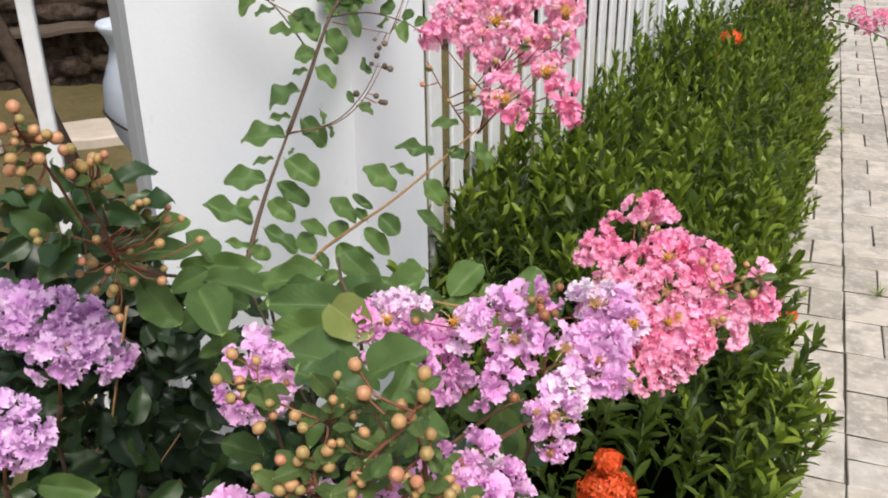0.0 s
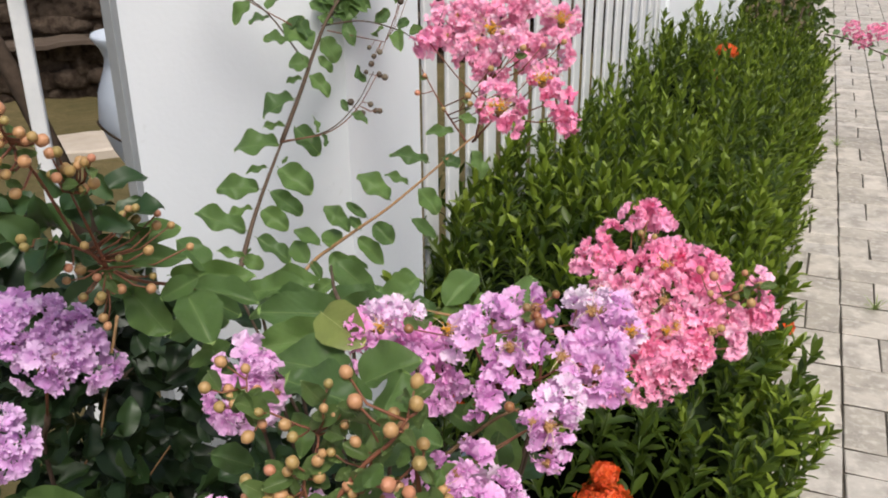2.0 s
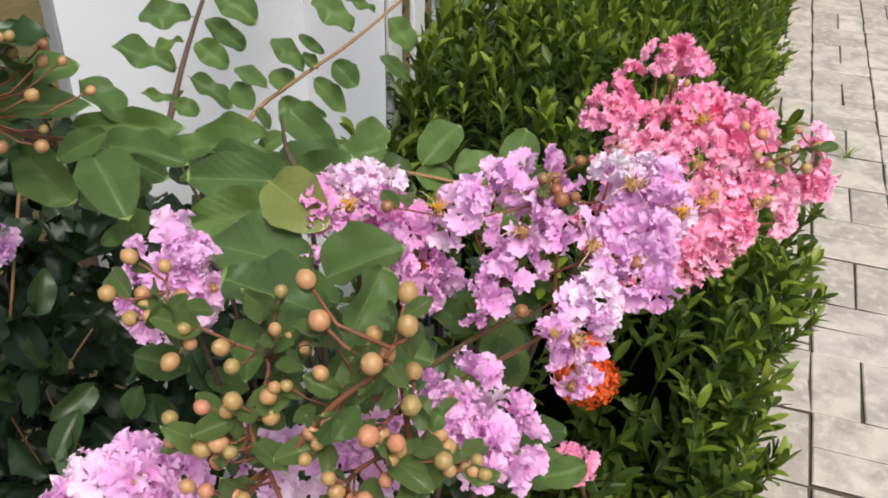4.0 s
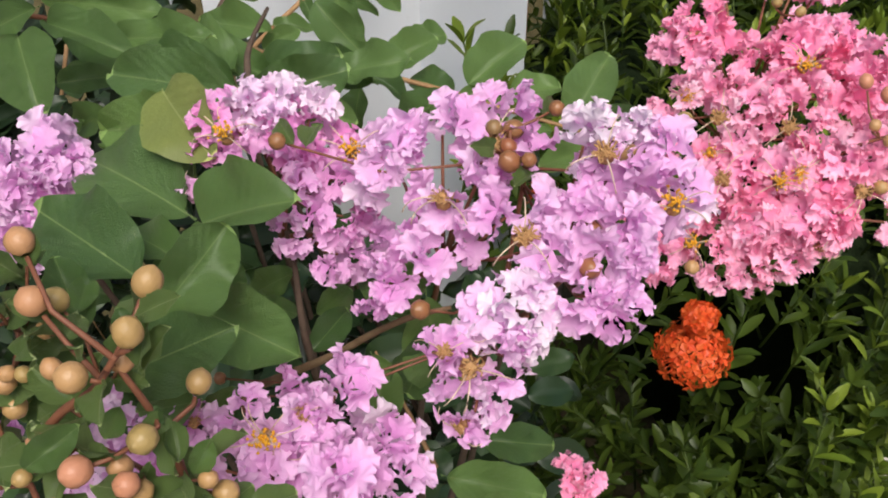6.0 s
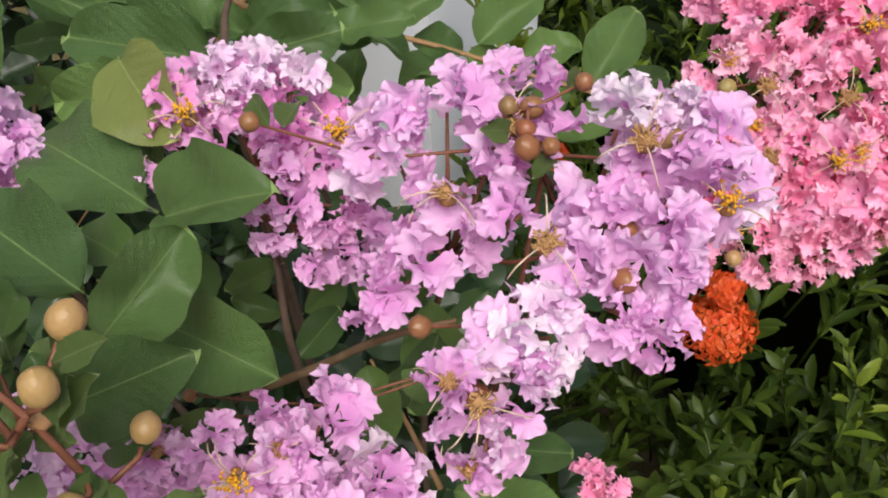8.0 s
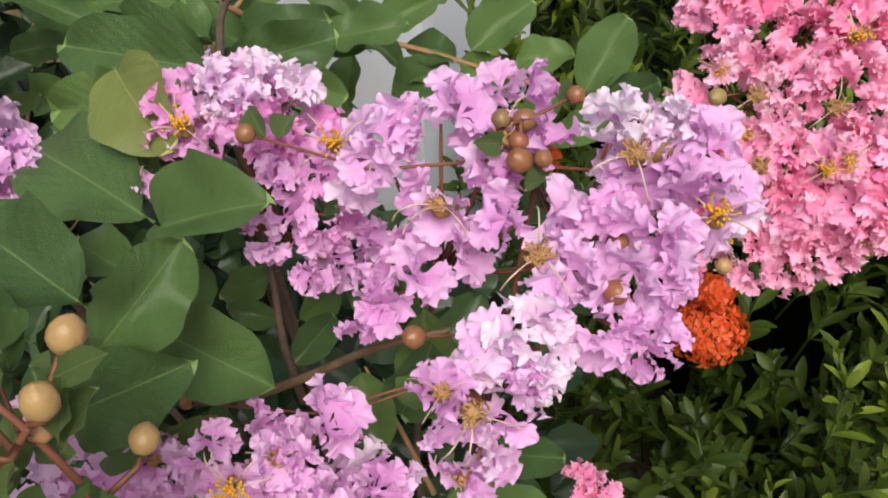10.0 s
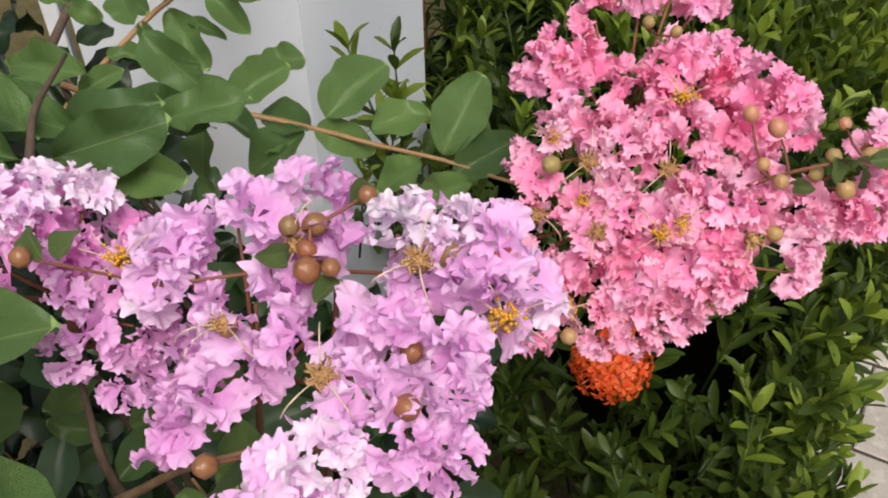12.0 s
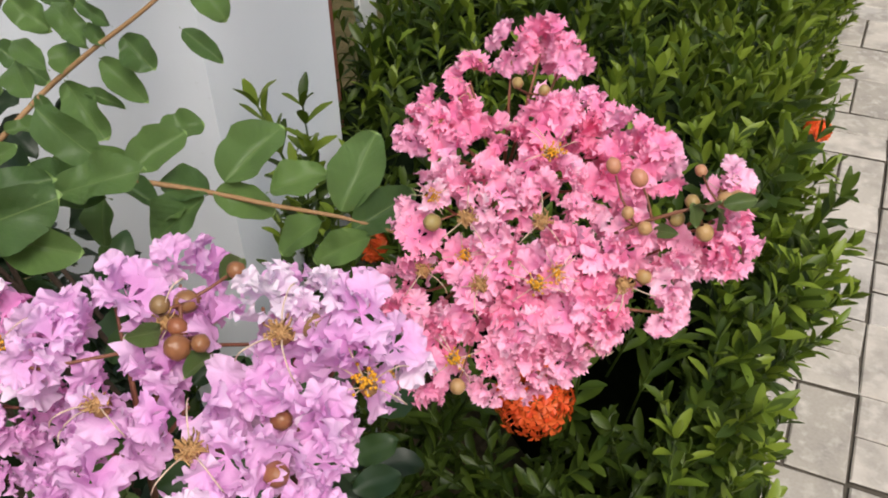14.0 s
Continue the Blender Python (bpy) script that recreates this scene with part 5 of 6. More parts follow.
leaf(lavender, (-0.224, 0.606, 1.150), (-0.231, 0.608, 1.157), 0.50, outer=True)
leaf(pink, (-0.447, 1.010, 1.042), (-0.420, 1.046, 1.065), 0.62)
leaf(pink, (-0.387, 1.028, 1.030), (-0.428, 1.017, 1.040), 0.62)
leaf(pink, (-0.383, 1.033, 1.033), (-0.358, 1.078, 1.068), 0.62)
leaf(pink, (-0.353, 1.044, 1.028), (-0.319, 1.073, 1.041), 0.66)
leaf(pink, (-0.301, 1.056, 1.013), (-0.294, 1.105, 1.062), 0.56)
leaf(pink, (-0.390, 1.025, 1.029), (-0.421, 0.987, 1.004), 0.62)
leaf(pink, (-0.389, 1.027, 1.030), (-0.345, 1.039, 1.019), 0.56)
leaf(pink, (-0.309, 1.051, 1.012), (-0.337, 1.023, 0.997), 0.62)
leaf(pink, (-0.291, 1.051, 1.005), (-0.256, 1.090, 1.028), 0.55)
leaf(pink, (-0.457, 0.993, 1.032), (-0.452, 0.968, 1.003), 0.62)
leaf(pink, (-0.462, 0.998, 1.040), (-0.420, 1.007, 1.028), 0.45)
leaf(pink, (-0.498, 0.974, 1.045), (-0.446, 1.012, 1.058), 0.42)
leaf(pink, (-0.449, 0.971, 1.005), (-0.431, 0.962, 0.985), 0.50)
leaf(pink, (-0.400, 1.013, 1.021), (-0.416, 1.001, 1.017), 0.50)
leaf(pink, (-0.271, 1.055, 1.007), (-0.309, 1.025, 0.994), 0.50)
leaf(pink, (-0.573, 1.051, 1.052), (-0.603, 1.062, 1.079), 0.62)
leaf(pink, (-0.545, 1.066, 1.071), (-0.556, 1.084, 1.095), 0.85)
leaf(pink, (-0.548, 1.065, 1.069), (-0.507, 1.050, 1.032), 0.58)
leaf(pink, (-0.516, 1.076, 1.089), (-0.478, 1.071, 1.064), 0.50)
leaf(pink, (-0.498, 1.087, 1.106), (-0.470, 1.082, 1.085), 0.75)
leaf(pink, (-0.454, 1.102, 1.114), (-0.419, 1.101, 1.094), 0.40)
leaf(pink, (-0.573, 1.055, 1.056), (-0.554, 1.048, 1.039), 0.50)
leaf(pink, (-0.561, 1.065, 1.074), (-0.601, 1.066, 1.096), 0.42)
leaf(pink, (-0.579, 1.019, 1.040), (-0.547, 1.039, 1.044), 0.42)
leaf(pink, (-0.511, 1.080, 1.096), (-0.530, 1.085, 1.111), 0.55)
leaf(pink, (-0.534, 1.065, 1.064), (-0.500, 1.072, 1.053), 0.30)
leaf(pink, (-0.716, 1.133, 1.047), (-0.784, 1.106, 1.072), 0.42, wavy=True)
leaf(pink, (-0.729, 1.168, 1.067), (-0.763, 1.144, 1.062), 0.35, wavy=True)
leaf(pink, (-0.721, 1.173, 1.066), (-0.679, 1.175, 1.040), 0.62, wavy=True)
leaf(pink, (-0.727, 1.189, 1.089), (-0.784, 1.159, 1.098), 0.55, wavy=True)
leaf(pink, (-0.727, 1.211, 1.115), (-0.753, 1.191, 1.112), 0.35, wavy=True)
leaf(pink, (-0.716, 1.217, 1.116), (-0.662, 1.220, 1.083), 0.62, wavy=True)
leaf(pink, (-0.718, 1.192, 1.088), (-0.672, 1.206, 1.052), 0.45, wavy=True)
leaf(pink, (-0.718, 1.238, 1.143), (-0.791, 1.217, 1.141), 0.52, wavy=True)
leaf(pink, (-0.718, 1.252, 1.169), (-0.750, 1.240, 1.163), 0.35, wavy=True)
leaf(pink, (-0.706, 1.255, 1.167), (-0.663, 1.251, 1.135), 0.58, wavy=True)
leaf(pink, (-0.710, 1.272, 1.204), (-0.755, 1.245, 1.184), 0.75, wavy=True)
leaf(pink, (-0.705, 1.288, 1.231), (-0.726, 1.274, 1.225), 0.40, wavy=True)
leaf(pink, (-0.698, 1.294, 1.237), (-0.663, 1.289, 1.209), 0.50, wavy=True)
leaf(pink, (-0.705, 1.232, 1.128), (-0.710, 1.223, 1.118), 0.40, wavy=True)
leaf(pink, (-0.697, 1.301, 1.248), (-0.726, 1.286, 1.252), 0.90, wavy=True)
leaf(pink, (-0.697, 1.314, 1.270), (-0.748, 1.318, 1.300), 0.70, wavy=True)
leaf(pink, (-0.695, 1.329, 1.284), (-0.668, 1.331, 1.250), 0.70, wavy=True)
leaf(pink, (-0.691, 1.309, 1.260), (-0.668, 1.313, 1.239), 0.45, wavy=True)
leaf(pink, (-0.704, 1.317, 1.277), (-0.730, 1.326, 1.307), 0.50, wavy=True)
leaf(pink, (-0.705, 1.129, 1.042), (-0.650, 1.131, 1.016), 0.40, wavy=True)
leaf(pink, (-0.694, 1.092, 1.026), (-0.732, 1.077, 1.036), 0.30, wavy=True)
leaf(pink, (-0.700, 1.087, 1.027), (-0.672, 1.096, 1.017), 0.70, wavy=True)
leaf(pink, (-0.683, 1.352, 1.299), (-0.710, 1.350, 1.313), 0.50, wavy=True)
leaf(pink, (-0.700, 1.110, 1.034), (-0.709, 1.098, 1.008), 0.30, wavy=True)
leaf(pink, (-0.524, 1.077, 1.093), (-0.565, 1.085, 1.126), 0.42, wavy=True)
leaf(pink, (-0.506, 1.088, 1.111), (-0.531, 1.081, 1.131), 0.36, wavy=True)
leaf(pink, (-0.481, 1.105, 1.132), (-0.525, 1.107, 1.166), 0.50, wavy=True)
leaf(pink, (-0.463, 1.121, 1.150), (-0.494, 1.118, 1.165), 0.35, wavy=True)
leaf(pink, (-0.453, 1.124, 1.147), (-0.424, 1.121, 1.117), 0.62, wavy=True)
leaf(pink, (-0.443, 1.141, 1.174), (-0.487, 1.124, 1.192), 0.40, wavy=True)
leaf(pink, (-0.431, 1.150, 1.181), (-0.408, 1.153, 1.170), 0.70, wavy=True)
leaf(pink, (-0.420, 1.168, 1.209), (-0.451, 1.150, 1.212), 0.42, wavy=True)
leaf(pink, (-0.400, 1.167, 1.189), (-0.378, 1.167, 1.154), 0.50, wavy=True)
leaf(pink, (-0.469, 1.070, 1.031), (-0.443, 1.092, 1.042), 0.80, wavy=True)
leaf(pink, (-0.396, 1.182, 1.218), (-0.418, 1.178, 1.228), 0.60, wavy=True)
leaf(lavender, (-0.380, 0.749, 1.166), (-0.334, 0.726, 1.161), 0.80, pale=True)
STEMS_LAV = [(-0.326, 0.766, 1.082), (-0.244, 0.789, 1.048), (-0.206, 0.811, 1.043), (-0.197, 0.782, 1.087), (-0.277, 0.699, 0.949), (-0.319, 0.629, 0.972), (-0.397, 0.599, 0.979), (-0.415, 0.700, 1.067), (-0.558, 0.914, 1.071), (-0.379, 0.801, 1.123), (-0.551, 0.956, 1.057)]
STEMS_PINK = [(-0.551, 0.956, 1.057), (-0.683, 1.044, 1.006), (-0.527, 0.924, 1.029), (-0.152, 0.889, 0.762)]
SPRAY_AT = (-0.606, 0.709, 1.234)
SIDES = ([1.00, 1.45, 1.79, 1.95, 2.20, 2.48, 2.73, 2.99, 3.29, 3.99, 4.86, 6.13, 8.23, 9.50], [0.030, 0.062, 0.042, 0.004, -0.045, -0.048, -0.035, -0.100, -0.078, -0.022, 0.028, 0.034, 0.035, 0.035])


main_stems(lavender, (-0.46, 1.0, GROUND), STEMS_LAV, "grey-brown woody stem")
main_stems(pink, (-0.33, 1.18, GROUND), STEMS_PINK, "grey-brown woody stem")


def inner_leaves(bush, name, n, seed, centre, radii, size, material=None):
    """The bush's inner foliage, too dense to count: leaves of the same make, darkened for shade, in one mesh."""
    rng = random.Random(seed)
    pile = Pile()
    shapes = [leaf_mesh(400 + k, *s, 0.58, False) for k, s in enumerate(SHAPES)]
    for k in range(n):
        d = Vector((rng.gauss(0, 1), rng.gauss(0, 1), rng.gauss(0, 1))).normalized() * rng.uniform(0.35, 1) ** 0.5
        p = Vector(centre) + Vector((d.x * radii[0], d.y * radii[1], d.z * radii[2]))
        way = Vector((d.x + rng.gauss(0, .6), d.y + rng.gauss(0, .6), rng.gauss(0, .45))).normalized()
        m = leaf_pose(p, p + way * size * rng.uniform(0.7, 1.15), rng, 0.5)
        vs, fs = rng.choice(shapes)
        pile.add([m @ Vector(v) - HOME[bush.name] for v in vs], fs)
    ob = part(name, pile.mesh(name, material or SHADED_MASS), bush, None, "dense inner green leaves")
    return tagged(ob, kind="stuff")


# deep shade low and inside the bush, put into the leaf colour
SHADED_LEAVES = hedge_leaf_material("shaded_myrtle_leaf", (0.008, 0.020, 0.007), (0.023, 0.046, 0.015), 0.04)
# the outer leaf's green, darkened to stand for shade behind it
SHADED_MASS = hedge_leaf_material("shaded_leaf_mass", (0.021, 0.050, 0.016), (0.058, 0.110, 0.033), 0.12, 0.2)
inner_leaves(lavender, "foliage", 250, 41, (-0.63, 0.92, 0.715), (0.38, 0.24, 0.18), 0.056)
inner_leaves(lavender, "lower_foliage", 900, 42, (-0.66, 0.96, 0.44), (0.50, 0.28, 0.36), 0.062, SHADED_LEAVES)
inner_leaves(lavender, "side_foliage", 620, 44, (-0.92, 0.98, 0.66), (0.34, 0.30, 0.42), 0.062, SHADED_LEAVES)
inner_leaves(lavender, "corner_foliage", 190, 46, (-0.96, 0.98, 0.82), (0.20, 0.12, 0.16), 0.062, SHADED_LEAVES)
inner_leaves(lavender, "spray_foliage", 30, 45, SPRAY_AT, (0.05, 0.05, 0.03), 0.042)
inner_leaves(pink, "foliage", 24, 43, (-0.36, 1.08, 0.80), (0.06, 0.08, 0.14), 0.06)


# ---- ixora hedge ----
def hedge_leaf(length, width, bend, fine=True):
    vs, fs = [], []
    shape = (0.18, 0.70, 1.0, 0.92, 0.25) if fine else (0.3, 1.0, 0.05)
    n = len(shape) - 1
    for j in range(n + 1):
        t = j / n
        w = width * shape[j]
        z = -bend * length * t * t
        vs += [(-w, length * t, z + w * 0.45), (0, length * t, z), (w, length * t, z + w * 0.45)]
    for j in range(n):
        for k in range(2):
            fs.append((j * 3 + k, j * 3 + k + 1, j * 3 + k + 4, j * 3 + k + 3))
    return vs, fs


def shoot(seed, fine=True, broad=1.0, young=True):
    """A leafy shoot along +z, leaves in crossed whorls, the youngest on top."""
    rng = random.Random(seed)
    pile = Pile()
    h = rng.uniform(0.12, 0.20)
    fresh = 0.95 if rng.random() < 0.6 else 0.5
    pile.add(*tube([(0, 0, -0.05), (0, 0, h)], [0.0022, 0.0012], 4), 0)
    levels = 8
    for j in range(levels):
        t = j / (levels - 1)
        for k in range(3 if j < levels - 1 and broad == 1.0 else (2 if j < levels - 1 else 4)):
            vs, fs = hedge_leaf(rng.uniform(0.040, 0.058) * (1.0 if broad == 1.0 else 0.90) * (1 - 0.2 * t), rng.uniform(0.0076, 0.0102) * (1.0 if broad == 1.0 else 0.86) * (1 - 0.2 * t), rng.uniform(-0.15, 0.35), fine)
            m = pose(0, 0, h * t, 38 + 30 * t - 30 * (broad - 1) + rng.uniform(-14, 14), 0, k * 120 + j * 62 + rng.uniform(-18, 18))
            pile.add([m @ Vector(v) for v in vs], fs, 1 if (young and j >= levels - 4 and rng.random() < fresh - 0.5 * (broad - 1)) else 0)
    return pile


SHOOTS = [shoot(500 + k) for k in range(8)]
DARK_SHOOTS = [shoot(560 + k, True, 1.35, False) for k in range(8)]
NEAR_SHOOTS = [shoot(540 + k, True, 1.2) for k in range(8)]
FAR_SHOOTS = [shoot(520 + k, False) for k in range(8)]
SHOOT_MESHES = [p.mesh("shoot", HEDGE_OLD, HEDGE_NEW) for p in SHOOTS + NEAR_SHOOTS]
HEDGE_Y = (1.02, 6.7)


def hedge_back(y):
    return -0.74 + 0.08 * max(0.0, y - 2.0)


def hedge_top(x, y):
    t = min(1.0, max(0.0, (y - 1.1) / 0.9))
    rise = 0.62 + 0.36 * t * t * (3 - 2 * t) + 0.14 * min(1.0, max(0.0, (y - 2.9) / 0.8)) * min(1.0, max(0.0, (-0.34 - x) / 0.15))
    across = 1 - 0.33 * max(0.0, (x - hedge_back(y)) / (0.1 - hedge_back(y))) ** 3
    return rise * across + 0.08 * noise.noise(Vector((x * 2.6, y * 2.6, 1.0))) + 0.05 * noise.noise(Vector((x * 8, y * 8, 4.0)))


SIDE_Y, SIDE_X = SIDES


def side_line(y):
    """Where the hedge's free side runs: it swells and draws in along the path."""
    return float(np.interp(y, SIDE_Y, SIDE_X))


def hedge_side(y, z):
    return side_line(y) + 0.08 * noise.noise(Vector((0.0, y * 2.2, z * 3))) + 0.05 * noise.noise(Vector((2.0, y * 7, z * 7))) - 0.10 * max(0.0, 0.3 - z)


def tuft(a, b, seed):
    """The nearest of the tufts that the hedge's growth gathers into: how far off its middle is, and which way."""
    best = None
    for i in range(math.floor(a / 0.11) - 1, math.floor(a / 0.11) + 2):
        for j in range(math.floor(b / 0.11) - 1, math.floor(b / 0.11) + 2):
            n = noise.cell_vector(Vector((i + 0.5, j + 0.5, seed + 0.5)))
            d = Vector((a - 0.11 * (i + 0.15 + 0.7 * n.x), b - 0.11 * (j + 0.15 + 0.7 * n.y)))
            if best is None or d.length < best[0]:
                best = (d.length, d / 0.06, n.z)
    return best


def build_hedge():
    h = base("hedge", foot(-0.35, 3.8), "dense clipped ixora hedge with glossy green leaves", "hedge")
    rng = random.Random(21)
    # a near-black sheet inside, standing for the shade behind the shoots
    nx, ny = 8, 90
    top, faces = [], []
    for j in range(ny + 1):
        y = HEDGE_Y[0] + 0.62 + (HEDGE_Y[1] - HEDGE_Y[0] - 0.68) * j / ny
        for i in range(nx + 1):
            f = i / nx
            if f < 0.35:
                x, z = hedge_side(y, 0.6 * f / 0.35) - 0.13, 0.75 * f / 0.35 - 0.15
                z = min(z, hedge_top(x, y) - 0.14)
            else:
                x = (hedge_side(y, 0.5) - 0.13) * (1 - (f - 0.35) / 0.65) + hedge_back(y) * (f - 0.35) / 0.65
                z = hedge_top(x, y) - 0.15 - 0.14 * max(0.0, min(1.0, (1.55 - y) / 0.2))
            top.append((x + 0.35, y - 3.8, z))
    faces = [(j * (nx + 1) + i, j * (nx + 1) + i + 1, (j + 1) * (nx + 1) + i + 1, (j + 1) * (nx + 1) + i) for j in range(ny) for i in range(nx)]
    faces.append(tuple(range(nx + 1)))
    part("core", mesh_of("core", top, faces, [SHADE_CORE]), h, SLOPE @ pose(-0.35, 3.8, 0), "dark sheet inside the hedge that stands for its shade")
    spots = []
    y = HEDGE_Y[0]
    while y < HEDGE_Y[1]:
        step = 0.050 + 0.005 * max(0, y - 2)
        x = hedge_back(y)
        while x < side_line(y) - 0.02:
            px, py = x + rng.uniform(-.02, .02), y + rng.uniform(-.02, .02)
            far, out, grown = tuft(px, py, 3)
            if (py < 1.48 and rng.random() < (0.90 if px < -0.12 else 0.3)):
                x += step
                continue
            lean = Vector((rng.gauss(0, .12) + 0.42 * out.x, rng.gauss(-0.03, .12) + 0.42 * out.y, 1))
            # no young leaves between tufts; near inner corner darkened to stand for shade
            spots.append((Vector((px, py, hedge_top(px, py) - 0.115 + 0.07 * (grown - 0.5) - 0.10 * min(1.0, (far / 0.065) ** 2))), lean.normalized(), far > 0.055 or (px < -0.12 and py < 1.5)))
            x += step
        z = -0.06
        while z < hedge_top(0.0, y) - 0.06:
            pz, py = z + rng.uniform(-.02, .02), y + rng.uniform(-.02, .02)
            far, out, grown = tuft(py, pz, 8)
            spots.append((Vector((hedge_side(py, pz) - 0.06 + 0.04 * (grown - 0.5) - 0.06 * min(1.0, (far / 0.065) ** 2), py, pz)), Vector((rng.gauss(.45, .15), rng.gauss(-.1, .18) + 0.4 * out.x, rng.gauss(.9, .12) + 0.3 * out.y)).normalized(), far > 0.06))
            z += step
        y += step
    for k in range(70):      # the near end
        px, pz = rng.uniform(-0.74, -0.03), rng.uniform(-0.1, 0.5)
        if px < -0.10 and rng.random() < 0.93:
            continue
        spots.append((Vector((px, HEDGE_Y[0] + 0.05 + 0.12 * rng.random(), pz)), Vector((rng.gauss(.1, .3), rng.gauss(-.7, .2), rng.gauss(.8, .2))).normalized(), False))
    for px, py, pz in ((-0.56, 1.35, 0.825), (-0.545, 1.36, 0.81), (-0.55, 1.34, 0.75), (-0.53, 1.36, 0.71), (-0.60, 1.33, 0.69), (-0.57, 1.36, 0.77), (-0.52, 1.35, 0.66)):
        spots.append((Vector((px, py, pz)), Vector((rng.gauss(0, .2), -0.2, 1)).normalized(), False))
    for k in range(170):      # shoots without young leaves low inside the near end, dark to stand for shade
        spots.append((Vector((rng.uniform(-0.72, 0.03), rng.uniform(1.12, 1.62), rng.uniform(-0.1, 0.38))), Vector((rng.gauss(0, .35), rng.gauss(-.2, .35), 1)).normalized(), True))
    spots.sort(key=lambda s: s[0].y - 0.4 * s[0].z)
    pile = [[], [], [], 0]
    arrays = [(np.array(p.v), p.f, p.i) for p in SHOOTS + NEAR_SHOOTS + FAR_SHOOTS + DARK_SHOOTS]
    for k, (at, way, darker) in enumerate(spots):
        if (at - Vector((-0.213, 1.25, 0.62))).length < 0.075:
            continue
        s = rng.uniform(0.8, 1.2)
        if way.z > 0.7:      # plumes of uneven height
            at = at + way * (rng.uniform(0.02, 0.06) if rng.random() < 0.15 else rng.uniform(-0.03, 0.015))
        pick = rng.randrange(8) + (8 if at.y < 1.55 + rng.uniform(0, 0.5) else 0)
        m = Matrix.Translation(at) @ way.to_track_quat("Z", "Y").to_matrix().to_4x4() @ pose(0, 0, 0, 0, 0, rng.uniform(0, 360)) @ Matrix.Diagonal((s, s, s, 1))
        if k % 2 == 0 and k < 600 and not darker:
            part("shoot", SHOOT_MESHES[pick], h, SLOPE @ m)
            continue
        a, f, i = arrays[24 + pick % 8 if darker else pick + (16 if at.y > 2.6 and pick < 8 else 0)]
        mm = np.array(m)
        pile[0].append(a @ mm[:3, :3].T + mm[:3, 3] - np.array((-0.35, 3.8, 0)))
        pile[1].append((f, pile[3]))
        pile[2] += i
        pile[3] += len(a)
    verts = np.concatenate(pile[0])
    faces = [tuple(o + q for q in g) for f, o in pile[1] for g in f]
    me = bpy.data.meshes.new("hedge_foliage")
    me.from_pydata(verts.tolist(), [], faces)
    me.materials.append(HEDGE_OLD)
    me.materials.append(HEDGE_NEW)
    me.polygons.foreach_set("material_index", np.array(pile[2], np.int32))
    me.polygons.foreach_set("use_smooth", np.full(len(me.polygons), True))
    tagged(part("foliage", me, h, SLOPE @ pose(-0.35, 3.8, 0), "glossy dark green leaves with yellow-green tips"), kind="stuff")
    return h


hedge = build_hedge()


def floret_head(seed, radius):
    """A domed head of small four-petalled orange florets."""
    rng = random.Random(seed)
    pile = Pile()
    for k in range(120):
        h = 1 - 1.45 * (k + 0.5) / 120
        a = k * 2.39996
        d = Vector((math.sqrt(max(0, 1 - h * h)) * math.cos(a), math.sqrt(max(0, 1 - h * h)) * math.sin(a), h))
        c = Vector((d.x, d.y, d.z * 0.75)) * radius * rng.uniform(0.78, 1.12)
        q = d.to_track_quat("Z", "Y").to_matrix().to_4x4() @ pose(0, 0, 0, 0, 0, rng.uniform(0, 90))
        for p in range(4):
            m = Matrix.Translation(c) @ q @ pose(0, 0, 0, rng.uniform(-5, 30), 0, p * 90)
            s = 0.0105 * rng.uniform(0.8, 1.2)
            pile.add([m @ Vector(v) for v in ((0, 0, 0), (-0.36 * s, 0.6 * s, 0.05 * s), (0, s * 1.05, -0.1 * s), (0.36 * s, 0.6 * s, 0.05 * s))], [(0, 1, 2), (0, 2, 3)])
        pile.add(*tube([d * radius * 0.2, c], [0.0007, 0.0007], 3))
    return pile.mesh("floret_head", ORANGE, smooth=False)


HEADS = [floret_head(600, 0.043), floret_head(601, 0.024), floret_head(602, 0.018)]
for at, k in (((-0.213, 1.285, 0.664), 0), ((-0.215, 1.29, 0.718), 2), ((-0.356, 4.33, 1.03), 0), ((-0.37, 4.0, 0.97), 1), ((0.02, 2.40, 0.55), 1), ((side_line(3.3) - 0.05, 3.3, 0.5), 1), ((-0.572, 1.53, 0.64), 1)):
    part("floret_head", HEADS[k], hedge, SLOPE @ pose(*at, 12, -8, 40 * at[1]), "round orange-red flower head")


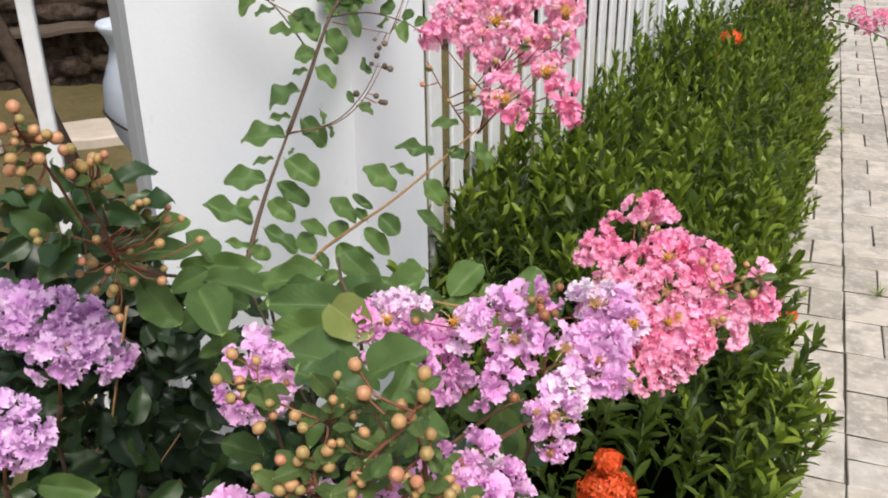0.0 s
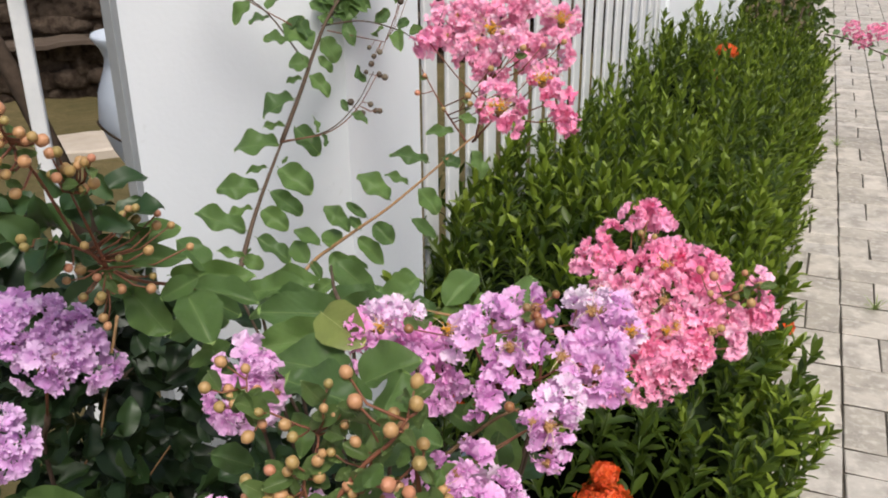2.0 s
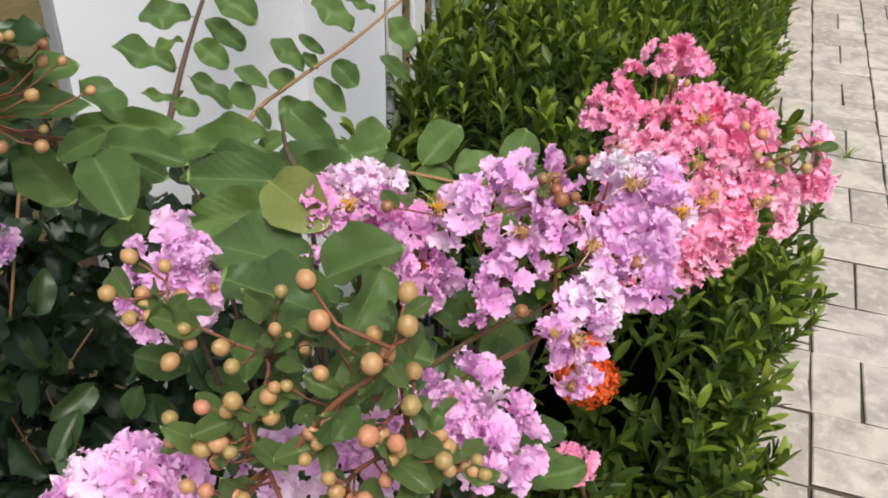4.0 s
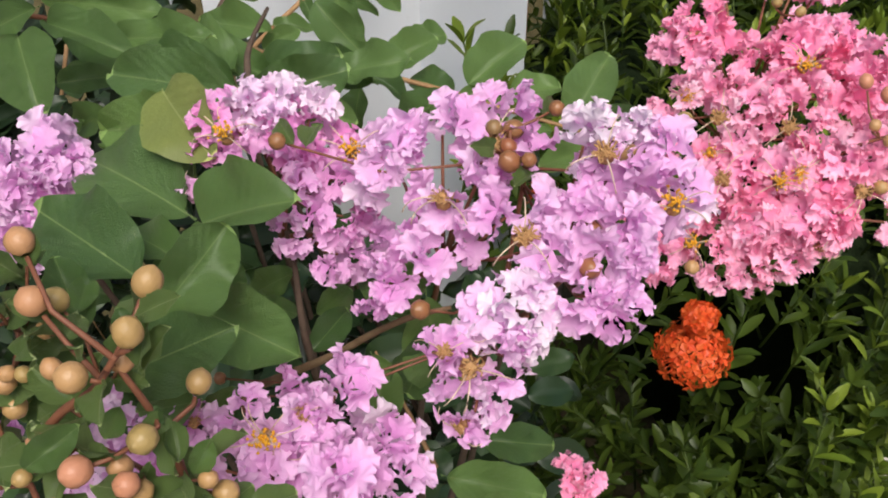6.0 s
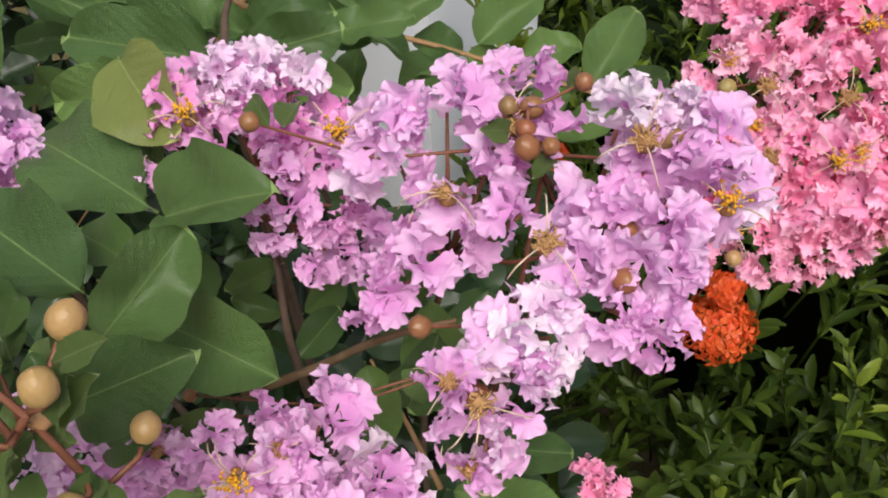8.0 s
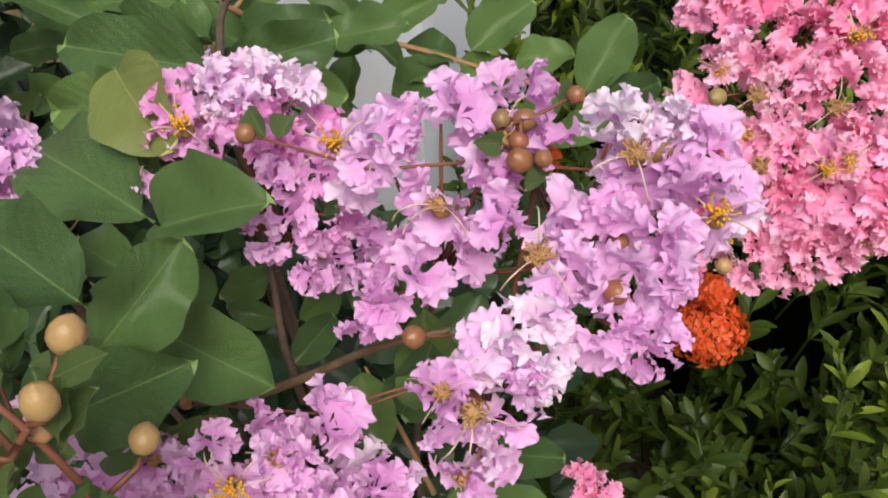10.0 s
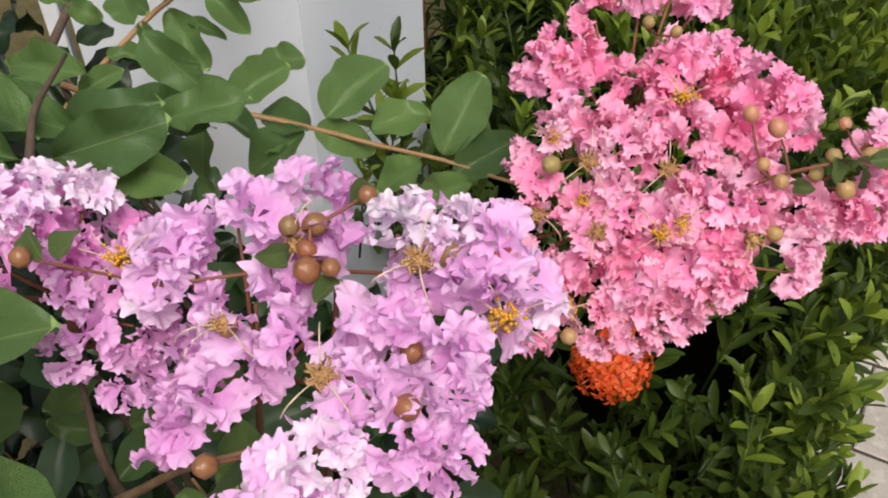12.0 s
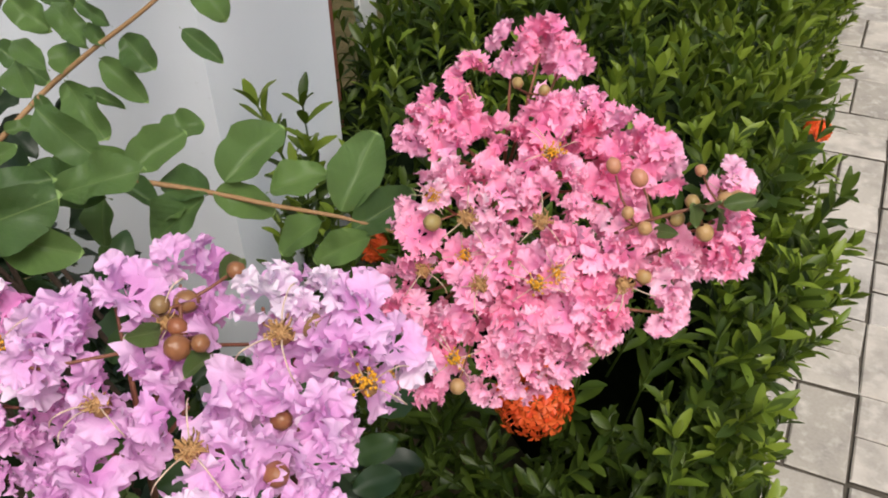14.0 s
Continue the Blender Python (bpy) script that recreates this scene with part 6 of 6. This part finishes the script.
# ---- far plants ----
def far_bush(at, radius, seed, label):
    """A loose shrub of many small leaves on a few stems, at the far end of the fence."""
    rng = random.Random(seed)
    b = base("shrub", foot(at[0], at[1]), label, "shrub")
    pile = Pile()
    shapes = [leaf_mesh(700 + k, *s, 0.5, False) for k, s in enumerate(SHAPES[:3])]
    for k in range(9):
        a = k * 0.7
        part("stem", mesh_of("stem", *tube([(0, 0, -0.06), (0.4 * radius * math.cos(a), 0.4 * radius * math.sin(a), 0.6), (0.75 * radius * math.cos(a), 0.75 * radius * math.sin(a), 1.2)], [0.02, 0.014, 0.006], 5), [BARK]), b)
    for k in range(1300):
        d = Vector((rng.gauss(0, 1), rng.gauss(0, 1), rng.gauss(0, 1))).normalized()
        d *= rng.uniform(0.55, 1.0) * (1 + 0.22 * noise.noise(d * 2.6 + Vector((seed, 0, 0))))
        p = Vector((d.x * radius, d.y * radius, at[2] + d.z * at[2] * 0.95))
        way = (d + 0.8 * Vector((rng.gauss(0, 1), rng.gauss(0, 1), rng.gauss(0, 1)))).normalized()
        m = leaf_pose(p, p + way * rng.uniform(0.05, 0.095), rng, 0.6)
        vs, fs = rng.choice(shapes)
        pile.add([m @ Vector(v) for v in vs], fs)
    tagged(part("foliage", pile.mesh("shrub_foliage", HEDGE_OLD), b, None), kind="stuff")
    return b


far_bush((-0.33, 7.3, 0.95), 0.37, 31, "dark green shrub at the far end of the path")


def drooping_branch():
    """A crepe myrtle branch that hangs over the path from the hedge, with pink flowers."""
    b = base("crepe_myrtle", foot(-0.05, 6.9), "crepe myrtle branch with pink flowers hanging over the path", "bush", "crepe myrtles")
    main_stems(b, foot(-0.05, 6.9), [foot(0.05, 6.6, 0.90)], "thin dark stem")
    twig(b, [foot(0.05, 6.6, 0.90), foot(0.20, 6.5, 0.88), foot(0.42, 6.4, 0.80), foot(0.62, 6.3, 0.74)], 14, 0.06, "dark thin twig with small leaves", 0.006, 0.55, 0)
    panicle(b, "pink", foot(0.26, 6.5, 0.82), [(*foot(dx, 6.43, 0.92 + 0.03 * math.sin(dx * 40)), 0.065) for dx in (0.20, 0.27, 0.33, 0.38)], "pink crinkled flower cluster", 51, 0.7)
    panicle(b, "pink", foot(0.55, 6.35, 0.78), [(*foot(dx, 6.3, 0.80), 0.07) for dx in (0.54, 0.61, 0.66)], "pink crinkled flower cluster", 52, 0.7)


drooping_branch()


def weed(x, y, seed):
    """A tuft of grass blades growing from a joint."""
    rng = random.Random(seed)
    at = PATH @ Vector((x, y, -0.01))
    w = base("weed", at, "small green grass tuft growing in a paving joint", "weed")
    blade = strap_leaf(0.11, 0.0035, 0.5)
    for k in range(18):
        part("blade", blade, w, Matrix.Translation(at) @ pose(0, 0, 0, rng.uniform(25, 80), 0, k * 137.5) @ Matrix.Diagonal((1, rng.uniform(0.5, 1.0), 1, 1)))


weed(0.383, 0.95, 5)
weed(0.245, 3.4, 6)


def pavers():
    """Stones 13 by 27 cm in a basket weave: pairs along the path and pairs across it by turns, with dark joints between."""
    rng = random.Random(8)
    kinds = {}

    def stone(w, l):
        key = (round(w, 3), round(l, 3))
        if key not in kinds:
            kinds[key] = []
            for k in range(4):
                bm = box(w, l, 0.05, 0)
                for v in bm.verts:
                    if v.co.z > 0.02:
                        v.co.z += rng.uniform(-0.0015, 0.0015)
                        v.co.x += rng.uniform(-0.004, 0.004)
                        v.co.y += rng.uniform(-0.004, 0.004)
                bmesh.ops.bevel(bm, geom=[e for e in bm.edges if e.verts[0].co.z > 0.02 and e.verts[1].co.z > 0.02], offset=0.004, segments=1, affect="EDGES")
                bm.normal_update()
                for f in bm.faces:      # earth-stained sides
                    f.material_index = 0 if f.normal.z > 0.5 else 1
                me = from_bm("paver", bm, PAVER)
                me.materials.append(JOINT)
                kinds[key].append(me)
        return rng.choice(kinds[key])

    M, G = 0.135, 0.0085
    near, far = [], Pile()
    for b in range(-1, 10):
        x0 = 0.245 + 2 * M * b
        for j in range(-20, 138):
            y = 2 * M * j - M + rng.uniform(-0.006, 0.006)
            if (j + b) % 2 == 0:
                near += [((x0 + M / 2, y + M, M - G, 2 * M - G), b), ((x0 + 1.5 * M, y + M, M - G, 2 * M - G), b)]
            else:
                near += [((x0 + M, y + M / 2, 2 * M - G * 0.7, M - G * 0.75), b), ((x0 + M, y + 1.5 * M, 2 * M - G * 0.7, M - G * 0.75), b)]
    near.sort(key=lambda c: abs(c[0][1] - 0.4) + 1.6 * abs(c[0][0] - 0.3))
    for k, ((x, y, w, l), b) in enumerate(near):
        tilt = (rng.uniform(-.25, .25), rng.uniform(-.25, .25), rng.uniform(-1.0, 1.0))
        m = PATH @ pose(x, y, -0.05 + rng.uniform(-.0015, .0015), *tilt)
        if k < 300:
            part("paver", stone(w, l), path, m)
        else:
            me = stone(w, l)
            for side in (0, 1):
                far.add([m @ v.co for v in me.vertices], [tuple(p.vertices) for p in me.polygons if p.material_index == side], side)
    tagged(part("far_pavers", far.mesh("far_pavers", PAVER_FAR, JOINT, smooth=False), path, None), kind="stuff")


pavers()
